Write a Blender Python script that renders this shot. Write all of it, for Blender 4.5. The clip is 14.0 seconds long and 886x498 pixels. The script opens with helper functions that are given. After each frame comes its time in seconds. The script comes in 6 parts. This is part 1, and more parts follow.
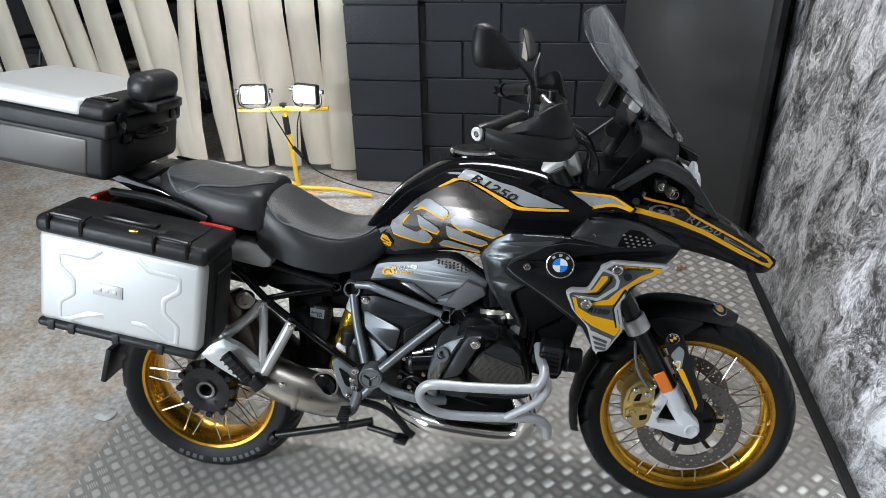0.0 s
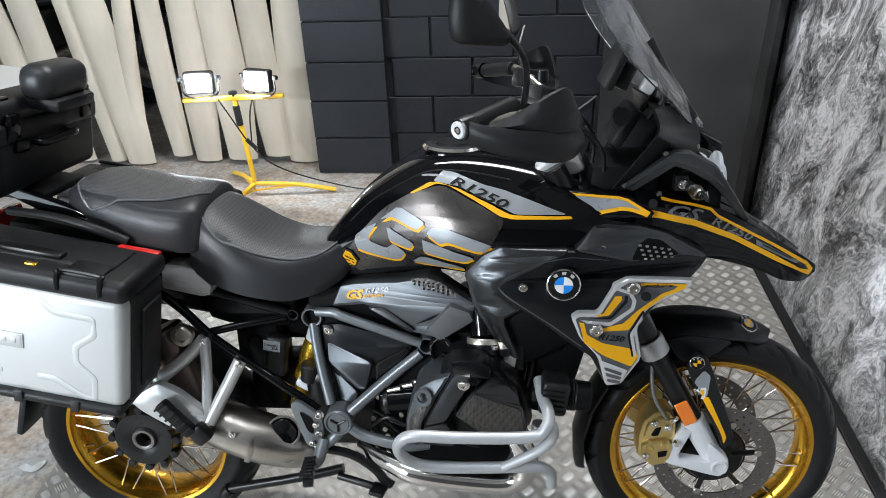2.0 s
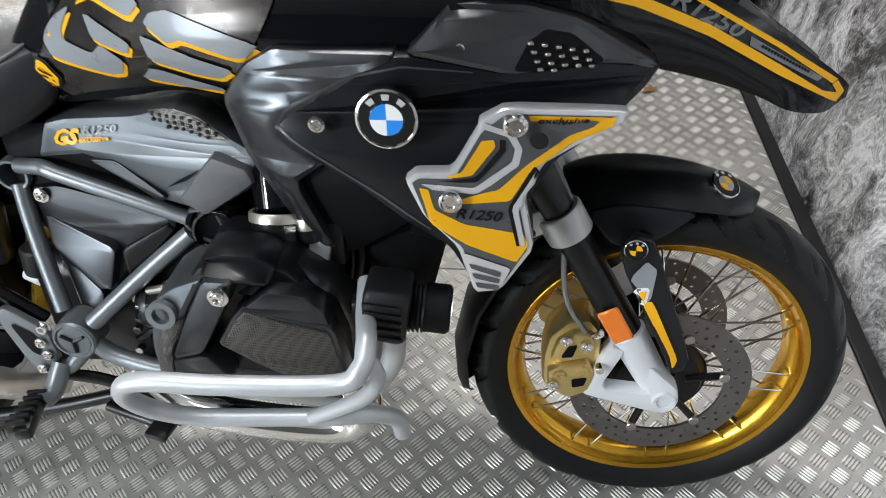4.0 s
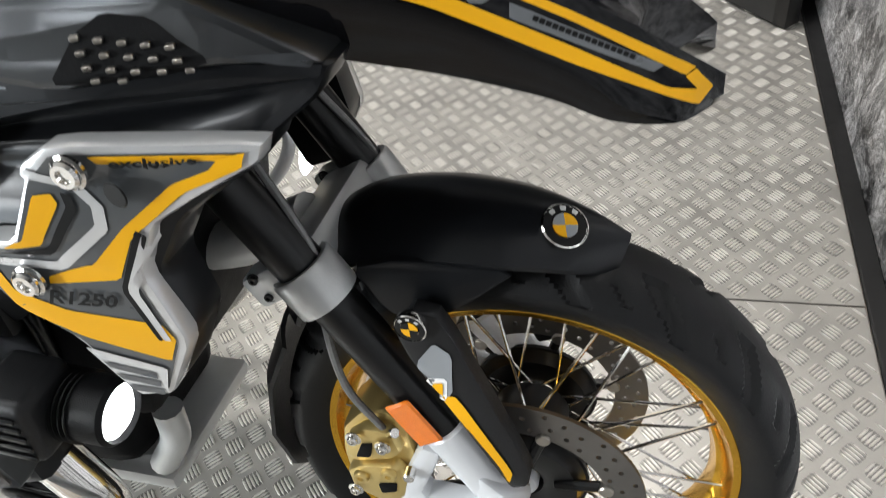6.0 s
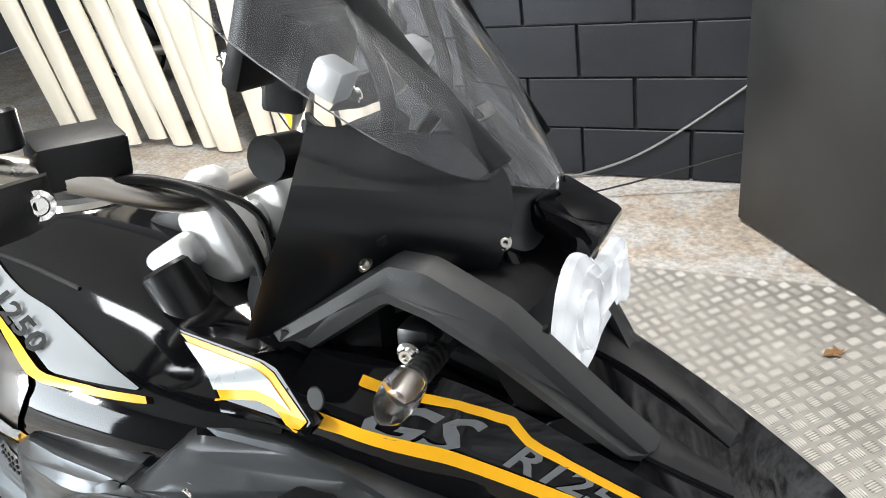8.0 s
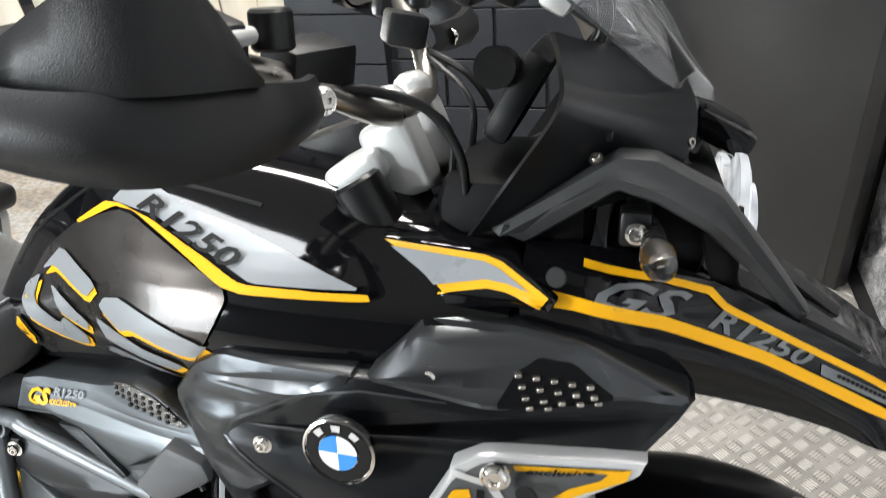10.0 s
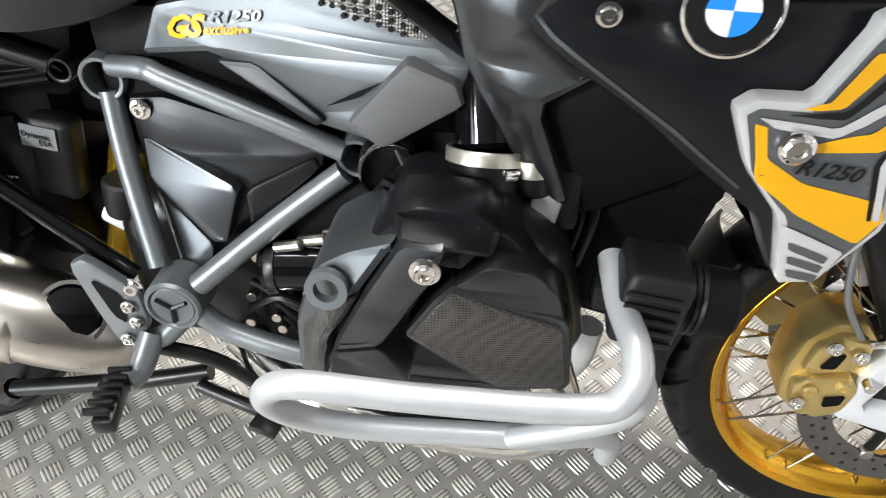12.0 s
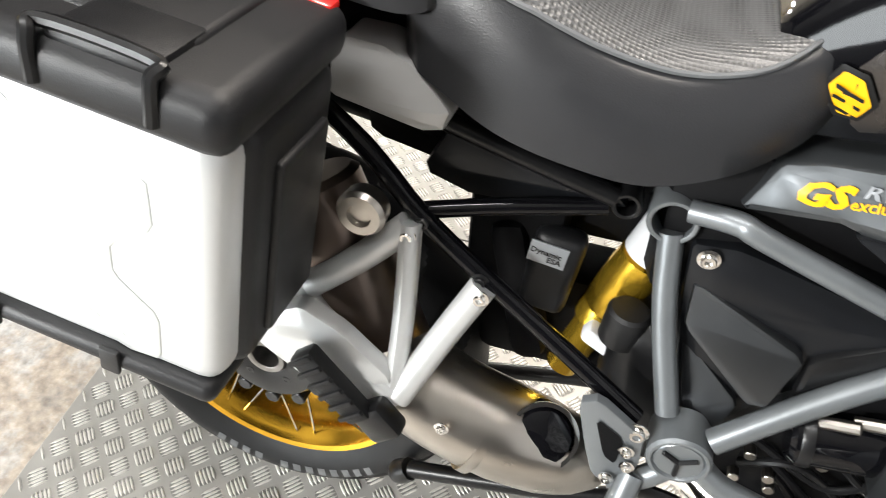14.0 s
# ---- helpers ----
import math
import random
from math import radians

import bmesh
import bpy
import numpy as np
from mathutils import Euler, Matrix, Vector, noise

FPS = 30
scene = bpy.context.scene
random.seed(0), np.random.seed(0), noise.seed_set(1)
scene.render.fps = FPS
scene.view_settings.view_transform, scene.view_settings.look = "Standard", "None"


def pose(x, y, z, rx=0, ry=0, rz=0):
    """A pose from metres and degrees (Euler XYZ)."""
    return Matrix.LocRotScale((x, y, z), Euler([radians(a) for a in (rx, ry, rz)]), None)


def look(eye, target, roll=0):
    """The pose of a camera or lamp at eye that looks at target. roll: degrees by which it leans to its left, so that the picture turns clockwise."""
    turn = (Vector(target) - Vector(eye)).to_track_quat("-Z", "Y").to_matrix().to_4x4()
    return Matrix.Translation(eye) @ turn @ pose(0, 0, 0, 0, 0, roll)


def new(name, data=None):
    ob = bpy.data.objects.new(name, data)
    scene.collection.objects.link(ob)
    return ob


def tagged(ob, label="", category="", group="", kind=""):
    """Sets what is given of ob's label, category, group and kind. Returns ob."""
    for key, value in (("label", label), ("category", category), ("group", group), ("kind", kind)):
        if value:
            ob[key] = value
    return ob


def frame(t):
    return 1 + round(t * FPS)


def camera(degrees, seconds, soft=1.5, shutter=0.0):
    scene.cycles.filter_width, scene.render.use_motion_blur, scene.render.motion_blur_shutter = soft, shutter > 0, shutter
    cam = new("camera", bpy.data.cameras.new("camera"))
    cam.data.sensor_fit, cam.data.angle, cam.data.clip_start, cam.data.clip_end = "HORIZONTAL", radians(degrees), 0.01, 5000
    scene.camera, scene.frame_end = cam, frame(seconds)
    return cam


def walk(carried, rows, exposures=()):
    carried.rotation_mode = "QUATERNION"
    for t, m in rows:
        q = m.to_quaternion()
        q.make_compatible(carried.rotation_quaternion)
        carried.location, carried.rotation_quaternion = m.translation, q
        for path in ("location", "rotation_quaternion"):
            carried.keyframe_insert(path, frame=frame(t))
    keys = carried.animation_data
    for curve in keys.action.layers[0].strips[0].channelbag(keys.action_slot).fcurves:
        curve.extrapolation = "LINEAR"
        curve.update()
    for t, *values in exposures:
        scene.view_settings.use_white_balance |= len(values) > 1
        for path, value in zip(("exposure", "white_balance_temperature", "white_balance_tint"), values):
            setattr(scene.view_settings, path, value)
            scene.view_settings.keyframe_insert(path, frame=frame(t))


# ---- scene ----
cam = camera(62.4, 14.0, 0.6, 0.2)
PATH = [
    (0.0, 1.0462, -1.7819, 1.8667, 61.248, 1.081, 7.599),
    (0.5, 1.0493, -1.7548, 1.8585, 61.271, 1.218, 7.381),
    (1.0, 1.0525, -1.6991, 1.8415, 61.005, 1.577, 6.700),
    (1.5, 1.0382, -1.5894, 1.8130, 60.461, 1.845, 5.588),
    (2.0, 0.9902, -1.4254, 1.7703, 59.583, 1.944, 4.618),
    (2.5, 0.9693, -1.2681, 1.7104, 58.107, 1.754, 4.050),
    (3.0, 1.0635, -1.0902, 1.6116, 55.333, 1.314, 3.981),
    (3.5, 1.1699, -0.9437, 1.4823, 51.219, 1.298, 3.895),
    (3.7, 1.1945, -0.8896, 1.4326, 49.374, 1.363, 3.882),
    (5.8, 1.6239, -0.4447, 1.1633, 42.649, 7.785, 10.134),
    (6.0, 1.6527, -0.4231, 1.1880, 43.971, 8.788, 12.114),
    (6.5, 1.6765, -0.3808, 1.2562, 47.788, 9.967, 16.549),
    (7.0, 1.6666, -0.3456, 1.3325, 52.360, 9.992, 21.024),
    (7.5, 1.6539, -0.3301, 1.3963, 56.846, 9.195, 23.969),
    (7.7, 1.6472, -0.3244, 1.4219, 58.452, 8.729, 24.605),
    (9.8, 1.3901, -0.5010, 1.4248, 60.262, 4.395, 15.854),
    (10.0, 1.3550, -0.5393, 1.4198, 58.128, 4.025, 13.303),
    (10.5, 1.2822, -0.6019, 1.3556, 54.909, 2.746, 9.629),
    (11.0, 1.2033, -0.6144, 1.2789, 50.161, 1.534, 7.491),
    (11.5, 1.0809, -0.6099, 1.2098, 46.345, 0.367, 6.679),
    (12.0, 0.9632, -0.6095, 1.1672, 43.381, -0.209, 6.960),
    (12.5, 0.8341, -0.5891, 1.1607, 41.565, -0.666, 7.540),
    (13.0, 0.6663, -0.5564, 1.1820, 41.031, -0.810, 8.657),
    (13.5, 0.5345, -0.5455, 1.2100, 41.445, -0.328, 12.184),
    (14.0, 0.4488, -0.5281, 1.2385, 42.151, 0.534, 17.965),
]
EXPOSURES = [(0, 0.18, 6100, 10), (2.0, 0.3, 6100, 10), (3.0, 0.5, 6150, 10), (3.7, 0.55, 6200, 10), (6.0, 0.8, 6450, 10), (7.0, 1.15, 6450, 10), (7.7, 1.35, 6450, 10), (9.8, 1.12, 6500, 10), (11.0, 1.08, 6400, 10), (12.5, 1.08, 6700, 12), (14.0, 1.33, 6800, 12)]
walk(cam, [(t, pose(*p)) for t, *p in PATH], EXPOSURES)

# ---------------------------------------------------------------- world and light
world = bpy.data.worlds.new("world")
scene.world = world
world.use_nodes = True
world.node_tree.nodes["Background"].inputs[0].default_value = (0.7, 0.8, 1.0, 1)
world.node_tree.nodes["Background"].inputs[1].default_value = 0.1


def area_lamp(name, m, sx, sy, watts, colour=(1, 0.97, 0.92)):
    data = bpy.data.lights.new(name, "AREA")
    data.shape, data.size, data.size_y, data.energy, data.color = "RECTANGLE", sx, sy, watts, colour
    ob = new(name, data)
    ob.matrix_world = m
    return ob


# unseen: fill added for an assumed open door behind the camera, a work floodlight, two roof lights; the twin floods and
# the bike's lamps stand with their things
# added fill lamp; the wall behind it has no opening
area_lamp("door_daylight", look((-3.0, -4.1, 1.35), (-0.4, 0, 0.8)), 3.4, 2.4, 170, (0.86, 0.95, 1))
area_lamp("flood_key", look((-1.3, -2.3, 2.0), (0.15, 0.0, 0.7)), 0.3, 0.22, 46, (0.97, 1, 1))
area_lamp("roof_light_front", look((0.0, -0.6, 3.2), (0.0, -0.5, 0)), 1.5, 0.25, 18, (0.95, 0.98, 1))
area_lamp("roof_light_back", look((0.9, 1.25, 3.2), (0.9, 1.3, 0)), 1.5, 0.25, 56, (1, 0.96, 0.9))
LEAN = -9.8
BIKE = pose(0, 0, 0, LEAN, 0, 0)


# ---------------------------------------------------------------- materials
def mat(name, colour, rough=0.5, metal=0.0, vary=0.12, scale=30.0, bump=0.0, bump_scale=300.0, coat=0.0, rough_vary=0.1, stretch=(1, 1, 1), spec=0.5):
    """A surface with two scales of variation: patches in the colour and gloss, grain in the relief."""
    m = bpy.data.materials.new(name)
    m.use_nodes = True
    nt = m.node_tree
    b = nt.nodes["Principled BSDF"]
    b.inputs["Metallic"].default_value = metal
    b.inputs["Coat Weight"].default_value = coat
    b.inputs["Specular IOR Level"].default_value = spec
    b.inputs["Coat Roughness"].default_value = 0.04
    tc = nt.nodes.new("ShaderNodeTexCoord")
    mp = nt.nodes.new("ShaderNodeMapping")
    mp.inputs["Scale"].default_value = stretch
    nt.links.new(tc.outputs["Object"], mp.inputs["Vector"])
    n1 = nt.nodes.new("ShaderNodeTexNoise")
    n1.inputs["Scale"].default_value, n1.inputs["Detail"].default_value = scale, 6
    nt.links.new(mp.outputs[0], n1.inputs["Vector"])
    ramp = nt.nodes.new("ShaderNodeMix")
    ramp.data_type = "RGBA"
    ramp.inputs["A"].default_value = (*[c * (1 - vary) for c in colour], 1)
    ramp.inputs["B"].default_value = (*[min(1, c * (1 + vary)) for c in colour], 1)
    nt.links.new(n1.outputs["Fac"], ramp.inputs["Factor"])
    nt.links.new(ramp.outputs["Result"], b.inputs["Base Color"])
    rr = nt.nodes.new("ShaderNodeMapRange")
    rr.inputs["From Min"].default_value, rr.inputs["From Max"].default_value = 0.3, 0.7
    rr.inputs["To Min"].default_value, rr.inputs["To Max"].default_value = max(0.02, rough * (1 - rough_vary)), min(1, rough * (1 + rough_vary))
    nt.links.new(n1.outputs["Fac"], rr.inputs["Value"])
    nt.links.new(rr.outputs[0], b.inputs["Roughness"])
    if bump:
        n2 = nt.nodes.new("ShaderNodeTexNoise")
        n2.inputs["Scale"].default_value, n2.inputs["Detail"].default_value = bump_scale, 3
        nt.links.new(mp.outputs[0], n2.inputs["Vector"])
        bp = nt.nodes.new("ShaderNodeBump")
        bp.inputs["Strength"].default_value, bp.inputs["Distance"].default_value = bump, 0.001
        nt.links.new(n2.outputs["Fac"], bp.inputs["Height"])
        nt.links.new(bp.outputs[0], b.inputs["Normal"])
    return m


def principled(m):
    return m.node_tree.nodes["Principled BSDF"]


def glow(name, colour, strength):
    m = bpy.data.materials.new(name)
    m.use_nodes = True
    b = principled(m)
    b.inputs["Base Color"].default_value = (0.8, 0.8, 0.8, 1)
    b.inputs["Emission Color"].default_value = (*colour, 1)
    b.inputs["Emission Strength"].default_value = strength
    return m


def clear(name, colour, rough=0.02, ior=1.45):
    m = bpy.data.materials.new(name)
    m.use_nodes = True
    b = principled(m)
    b.inputs["Base Color"].default_value = (*colour, 1)
    b.inputs["Roughness"].default_value = rough
    b.inputs["Transmission Weight"].default_value = 1.0
    b.inputs["IOR"].default_value = ior
    return m


M = dict(
    gloss=mat("gloss black paint", (0.003, 0.003, 0.0038), 0.06, 0, 0.2, 8, coat=0.0, spec=0.3, bump=0.02, bump_scale=60),
    tank=mat("satin black metallic paint", (0.08, 0.072, 0.068), 0.28, 0.92, 0.25, 14, coat=0.35, bump=0.03, bump_scale=500),
    satin=mat("satin black paint", (0.009, 0.0098, 0.0115), 0.31, 0.3, 0.2, 12, bump=0.06, bump_scale=500, coat=0.1, spec=0.32),
    panel=mat("satin graphite paint", (0.115, 0.123, 0.13), 0.43, 0.9, 0.2, 12, bump=0.05, bump_scale=500),
    plastic=mat("grained black plastic", (0.009, 0.0092, 0.0102), 0.42, 0, 0.2, 20, bump=0.35, bump_scale=900, spec=0.32),
    dark=mat("black coated metal", (0.006, 0.006, 0.0065), 0.32, 0.0, 0.3, 25, bump=0.1, bump_scale=400, spec=0.35),
    # near-black colour that paints in the shade of recesses and openings
    hollow=mat("near-black recess shade", (0.0035, 0.0035, 0.004), 0.6, 0, 0.3, 25, bump=0.3, spec=0.12),
    rubber=mat("tyre rubber", (0.0075, 0.0075, 0.008), 0.48, 0, 0.25, 30, bump=0.3, bump_scale=500, spec=0.25),
    vinyl=mat("black seat vinyl", (0.022, 0.0225, 0.0245), 0.36, 0, 0.15, 20, bump=0.3, bump_scale=700, spec=0.4),
    gold=mat("gold anodised rim", (0.78, 0.43, 0.045), 0.24, 1.0, 0.1, 12, bump=0.03),
    brass=mat("pale gold caliper", (0.66, 0.5, 0.2), 0.34, 0.8, 0.12, 30, bump=0.15, bump_scale=300),
    shock=mat("gold shock body", (0.8, 0.5, 0.05), 0.25, 0.9, 0.1, 20),
    frame=mat("graphite grey frame paint", (0.19, 0.204, 0.214), 0.36, 0.55, 0.12, 20, bump=0.12, bump_scale=350),
    silver=mat("silver cast aluminium", (0.60, 0.605, 0.60), 0.36, 0.45, 0.1, 25, bump=0.15, bump_scale=300),
    white=mat("white silver enamel", (0.72, 0.73, 0.75), 0.32, 0.2, 0.05, 20, bump=0.06),
    bar=mat("silver powder coat", (0.52, 0.535, 0.55), 0.38, 0.45, 0.07, 18, bump=0.12, bump_scale=500),
    chrome=mat("polished steel", (0.75, 0.73, 0.7), 0.1, 1.0, 0.06, 20),
    titan=mat("brushed steel silencer", (0.46, 0.43, 0.39), 0.3, 1.0, 0.2, 9, bump=0.08, bump_scale=250, stretch=(1, 4, 4)),
    case=mat("silver aluminium case skin", (0.62, 0.63, 0.63), 0.4, 0.35, 0.04, 10, bump=0.06, bump_scale=400),
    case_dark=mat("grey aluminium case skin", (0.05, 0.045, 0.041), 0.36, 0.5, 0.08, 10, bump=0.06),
    grey=mat("grey decal film", (0.26, 0.275, 0.29), 0.3, 0.1, 0.05, 20, coat=0.4),
    midgrey=mat("dark grey decal film", (0.075, 0.08, 0.085), 0.3, 0.1, 0.05, 20, coat=0.4),
    yellow=mat("amber decal film", (0.80, 0.40, 0.004), 0.38, 0, 0.05, 20, coat=0.08, spec=0.3),
    decal_silver=mat("silver resin edge", (0.66, 0.66, 0.66), 0.25, 0.4, 0.05, 20, coat=0.5),
    decal_black=mat("black decal film", (0.008, 0.008, 0.008), 0.45, 0, 0.1, 20, spec=0.2),
    blue=mat("blue enamel", (0.02, 0.24, 0.75), 0.15, 0, 0.03, 20, coat=0.8),
    enamel=mat("white enamel", (0.8, 0.8, 0.8), 0.15, 0, 0.03, 20, coat=0.8),
    orange=mat("amber reflector", (0.85, 0.2, 0.01), 0.2, 0, 0.08, 150, bump=0.6, bump_scale=900, coat=0.8),
    red=mat("red reflector", (0.6, 0.02, 0.015), 0.2, 0, 0.1, 60, coat=0.8),
    sheen=mat("satin black metallic panel paint", (0.08, 0.084, 0.089), 0.31, 0.9, 0.2, 12, bump=0.05, bump_scale=500),
    mesh=mat("dark mesh weave", (0.12, 0.113, 0.105), 0.36, 0.7, 0.3, 500, bump=0.8, bump_scale=700),
    soft_grey=mat("mid grey decal film", (0.12, 0.126, 0.133), 0.3, 0.1, 0.05, 20, coat=0.4),
    hose=mat("braided grey hose", (0.22, 0.22, 0.22), 0.4, 0.5, 0.3, 400),
    lamp_yellow=mat("yellow painted steel", (0.85, 0.52, 0.03), 0.4, 0.1, 0.1, 20, bump=0.1),
    glass=clear("clear screen", (0.95, 0.97, 1.0), 0.015, 1.3),
    lens=clear("clear lens", (0.98, 0.98, 1.0), 0.08),
    mirror=mat("mirror glass", (0.85, 0.87, 0.9), 0.02, 1.0, 0.01, 5),
    ridge=mat("pressed silver ridge", (0.56, 0.575, 0.565), 0.4, 0.4, 0.04, 10, bump=0.06),
    # lighter copy of the black plastic, with the arm's lighting in its colour
    grain=mat("grained black plastic, lit tone", (0.03, 0.031, 0.032), 0.5, 0, 0.15, 20, bump=0.4, bump_scale=900, spec=0.35),
    glow=glow("flood led", (0.9, 0.97, 1.0), 45),
    fog=glow("lit fog lamp", (0.95, 0.98, 1.0), 3.0),
    head=glow("lit headlamp", (0.93, 0.97, 1.0), 0.45),
)


principled(M["glass"]).inputs["Transmission Weight"].default_value = 0.97
nt = M["head"].node_tree
facet = nt.nodes.new("ShaderNodeTexVoronoi")
facet.inputs["Scale"].default_value = 34
tc = nt.nodes.new("ShaderNodeTexCoord")
nt.links.new(tc.outputs["Object"], facet.inputs["Vector"])
span = nt.nodes.new("ShaderNodeMapRange")
span.inputs["To Min"].default_value, span.inputs["To Max"].default_value = 0.36, 0.13
nt.links.new(facet.outputs["Distance"], span.inputs["Value"])
nt.links.new(span.outputs[0], principled(M["head"]).inputs["Emission Strength"])
principled(M["head"]).inputs["Roughness"].default_value = 0.1
principled(M["head"]).inputs["Base Color"].default_value = (0.2, 0.21, 0.23, 1)
M["disc"] = mat("drilled disc steel", (0.2, 0.19, 0.18), 0.34, 0.9, 0.15, 30, bump=0.1)
M["tail_grey"] = mat("light grey tail paint", (0.40, 0.395, 0.385), 0.36, 0.2, 0.06, 12, bump=0.05)
M["scoop"] = mat("grained grey plastic", (0.085, 0.085, 0.088), 0.5, 0.0, 0.12, 20, bump=0.3, bump_scale=900)
M["can"] = mat("bronzed steel can", (0.16, 0.125, 0.105), 0.36, 0.9, 0.2, 12, bump=0.08)
M["band"] = mat("pale steel clamp band", (0.62, 0.58, 0.5), 0.33, 0.85, 0.12, 40, bump=0.1)
# darker aluminium for the patches beneath the tread bars
M["bar_bed"] = mat("darker worn aluminium", (0.24, 0.233, 0.22), 0.55, 0.45, 0.4, 14, bump=0.3)


def weave(m, scale, depth):
    """Adds a woven relief to a material."""
    nt = m.node_tree
    tc = nt.nodes.new("ShaderNodeTexCoord")
    v = nt.nodes.new("ShaderNodeTexVoronoi")
    v.inputs["Scale"].default_value, v.inputs["Randomness"].default_value = scale, 0.12
    nt.links.new(tc.outputs["Object"], v.inputs["Vector"])
    bp = nt.nodes.new("ShaderNodeBump")
    bp.inputs["Strength"].default_value, bp.inputs["Distance"].default_value = 0.9, depth
    nt.links.new(v.outputs["Distance"], bp.inputs["Height"])
    nt.links.new(bp.outputs[0], principled(m).inputs["Normal"])
    base = principled(m).inputs["Base Color"].links[0].from_socket
    hole = nt.nodes.new("ShaderNodeMapRange")
    hole.inputs["From Min"].default_value, hole.inputs["From Max"].default_value = 0.15, 0.5
    hole.inputs["To Min"].default_value, hole.inputs["To Max"].default_value = 0.25, 1.0
    nt.links.new(v.outputs["Distance"], hole.inputs["Value"])
    mul = nt.nodes.new("ShaderNodeMix")
    mul.data_type, mul.blend_type = "RGBA", "MULTIPLY"
    mul.inputs["Factor"].default_value = 1.0
    nt.links.new(base, mul.inputs["A"])
    nt.links.new(hole.outputs[0], mul.inputs["B"])
    nt.links.new(mul.outputs["Result"], principled(m).inputs["Base Color"])
    return m


M["seat_top"] = weave(mat("perforated seat cloth", (0.065, 0.067, 0.07), 0.42, 0, 0.2, 15), 200, 0.0012)
M["mesh"] = weave(M["mesh"], 330, 0.001)


# ---------------------------------------------------------------- building blocks
def link(name, verts, faces, material, parent=None, label="", angle=35):
    me = bpy.data.meshes.new(name)
    me.from_pydata([tuple(v) for v in verts], [], [tuple(f) for f in faces])
    bm = bmesh.new()
    bm.from_mesh(me)
    bmesh.ops.recalc_face_normals(bm, faces=bm.faces)
    bm.to_mesh(me)
    bm.free()
    me.shade_smooth()
    me.set_sharp_from_angle(angle=radians(angle))
    me.materials.append(M[material] if isinstance(material, str) else material)
    ob = new(name, me)
    ob.parent = parent
    if label:
        ob["label"] = label
    return ob


def thing(name, label, category, m=None, group="", kind=""):
    ob = new(name)
    ob.empty_display_size = 0.1
    ob.matrix_world = m or Matrix()
    return tagged(ob, label, category, group, kind)


def unit(v):
    return v / (np.linalg.norm(v) + 1e-12)


def rounded(pts, cut=0.18, times=1):
    """Cuts the corners of a closed outline."""
    p = np.array(pts, float)
    for _ in range(times):
        q = []
        for i in range(len(p)):
            a, b = p[i], p[(i + 1) % len(p)]
            q += [a + (b - a) * cut, b - (b - a) * cut]
        p = np.array(q)
    return p


def area2(p):
    return 0.5 * np.sum(p[:, 0] * np.roll(p[:, 1], -1) - np.roll(p[:, 0], -1) * p[:, 1])


def inset(p, d):
    """Moves a closed outline (n, 2) inwards."""
    s = 1 if area2(p) > 0 else -1
    e = np.roll(p, -1, 0) - p
    e = e / (np.linalg.norm(e, axis=1, keepdims=True) + 1e-9)
    n = s * np.stack([-e[:, 1], e[:, 0]], 1)
    m = n + np.roll(n, 1, 0)
    k = 2.0 / np.maximum((m ** 2).sum(1), 0.8)
    return p + d * m * k[:, None]


def fill(p2):
    from mathutils.geometry import tessellate_polygon
    return tessellate_polygon([[Vector((a, b, 0)) for a, b in p2]])


def swell(ob, outline, bulge, reach, side, front, step=0.016):
    """Cuts a panel's face into a grid and swells it outwards, away from its outline."""
    bm = bmesh.new()
    bm.from_mesh(ob.data)
    mark = bm.faces.layers.int.new("front")
    for fc in bm.faces:
        if all(v.index >= front for v in fc.verts):
            fc[mark] = 1
    for axis in (0, 2):
        lo, hi = outline[:, axis // 2].min(), outline[:, axis // 2].max()
        n = Vector((1, 0, 0)) if axis == 0 else Vector((0, 0, 1))
        for k in range(1, int((hi - lo) / step) + 1):
            bmesh.ops.bisect_plane(bm, geom=bm.verts[:] + bm.edges[:] + bm.faces[:], plane_co=n * (lo + k * step), plane_no=n)
    a, b = outline, np.roll(outline, -1, 0)
    ab = b - a
    ll = (ab ** 2).sum(1) + 1e-12
    for v in bm.verts:
        if all(fc[mark] for fc in v.link_faces):
            p = np.array([v.co.x, v.co.z])
            t = np.clip(((p - a) * ab).sum(1) / ll, 0, 1)
            d = np.sqrt((((a + ab * t[:, None]) - p) ** 2).sum(1).min())
            q = min(1.0, d / reach)
            v.co.y -= side * bulge * (1 - (1 - q) ** 2)
    bm.faces.layers.int.remove(mark)
    bmesh.ops.recalc_face_normals(bm, faces=bm.faces)
    bm.to_mesh(ob.data)
    bm.free()
    ob.data.shade_smooth()
    ob.data.set_sharp_from_angle(angle=radians(40))
    return ob


def sheet(name, edge_a, edge_b, out, bulge, thick, material, parent, label="", side=1, n=10):
    """A thin curved cover between two edge lines, swollen towards out."""
    a, b = spline(edge_a, 5), spline(edge_b, 5)
    a = np.array([a[int(i)] for i in np.linspace(0, len(a) - 1, 24)])
    b = np.array([b[int(i)] for i in np.linspace(0, len(b) - 1, 24)])
    o = unit(np.array(out, float))
    rows = []
    for p, q in zip(a, b):
        outer = [p + (q - p) * u + o * bulge * math.sin(math.pi * u) for u in np.linspace(0, 1, n)]
        rows.append(outer + [r - o * thick for r in outer[::-1]])
    return loft(name, [[(x, side * y, z) for x, y, z in r] for r in rows], material, parent, label, angle=40)


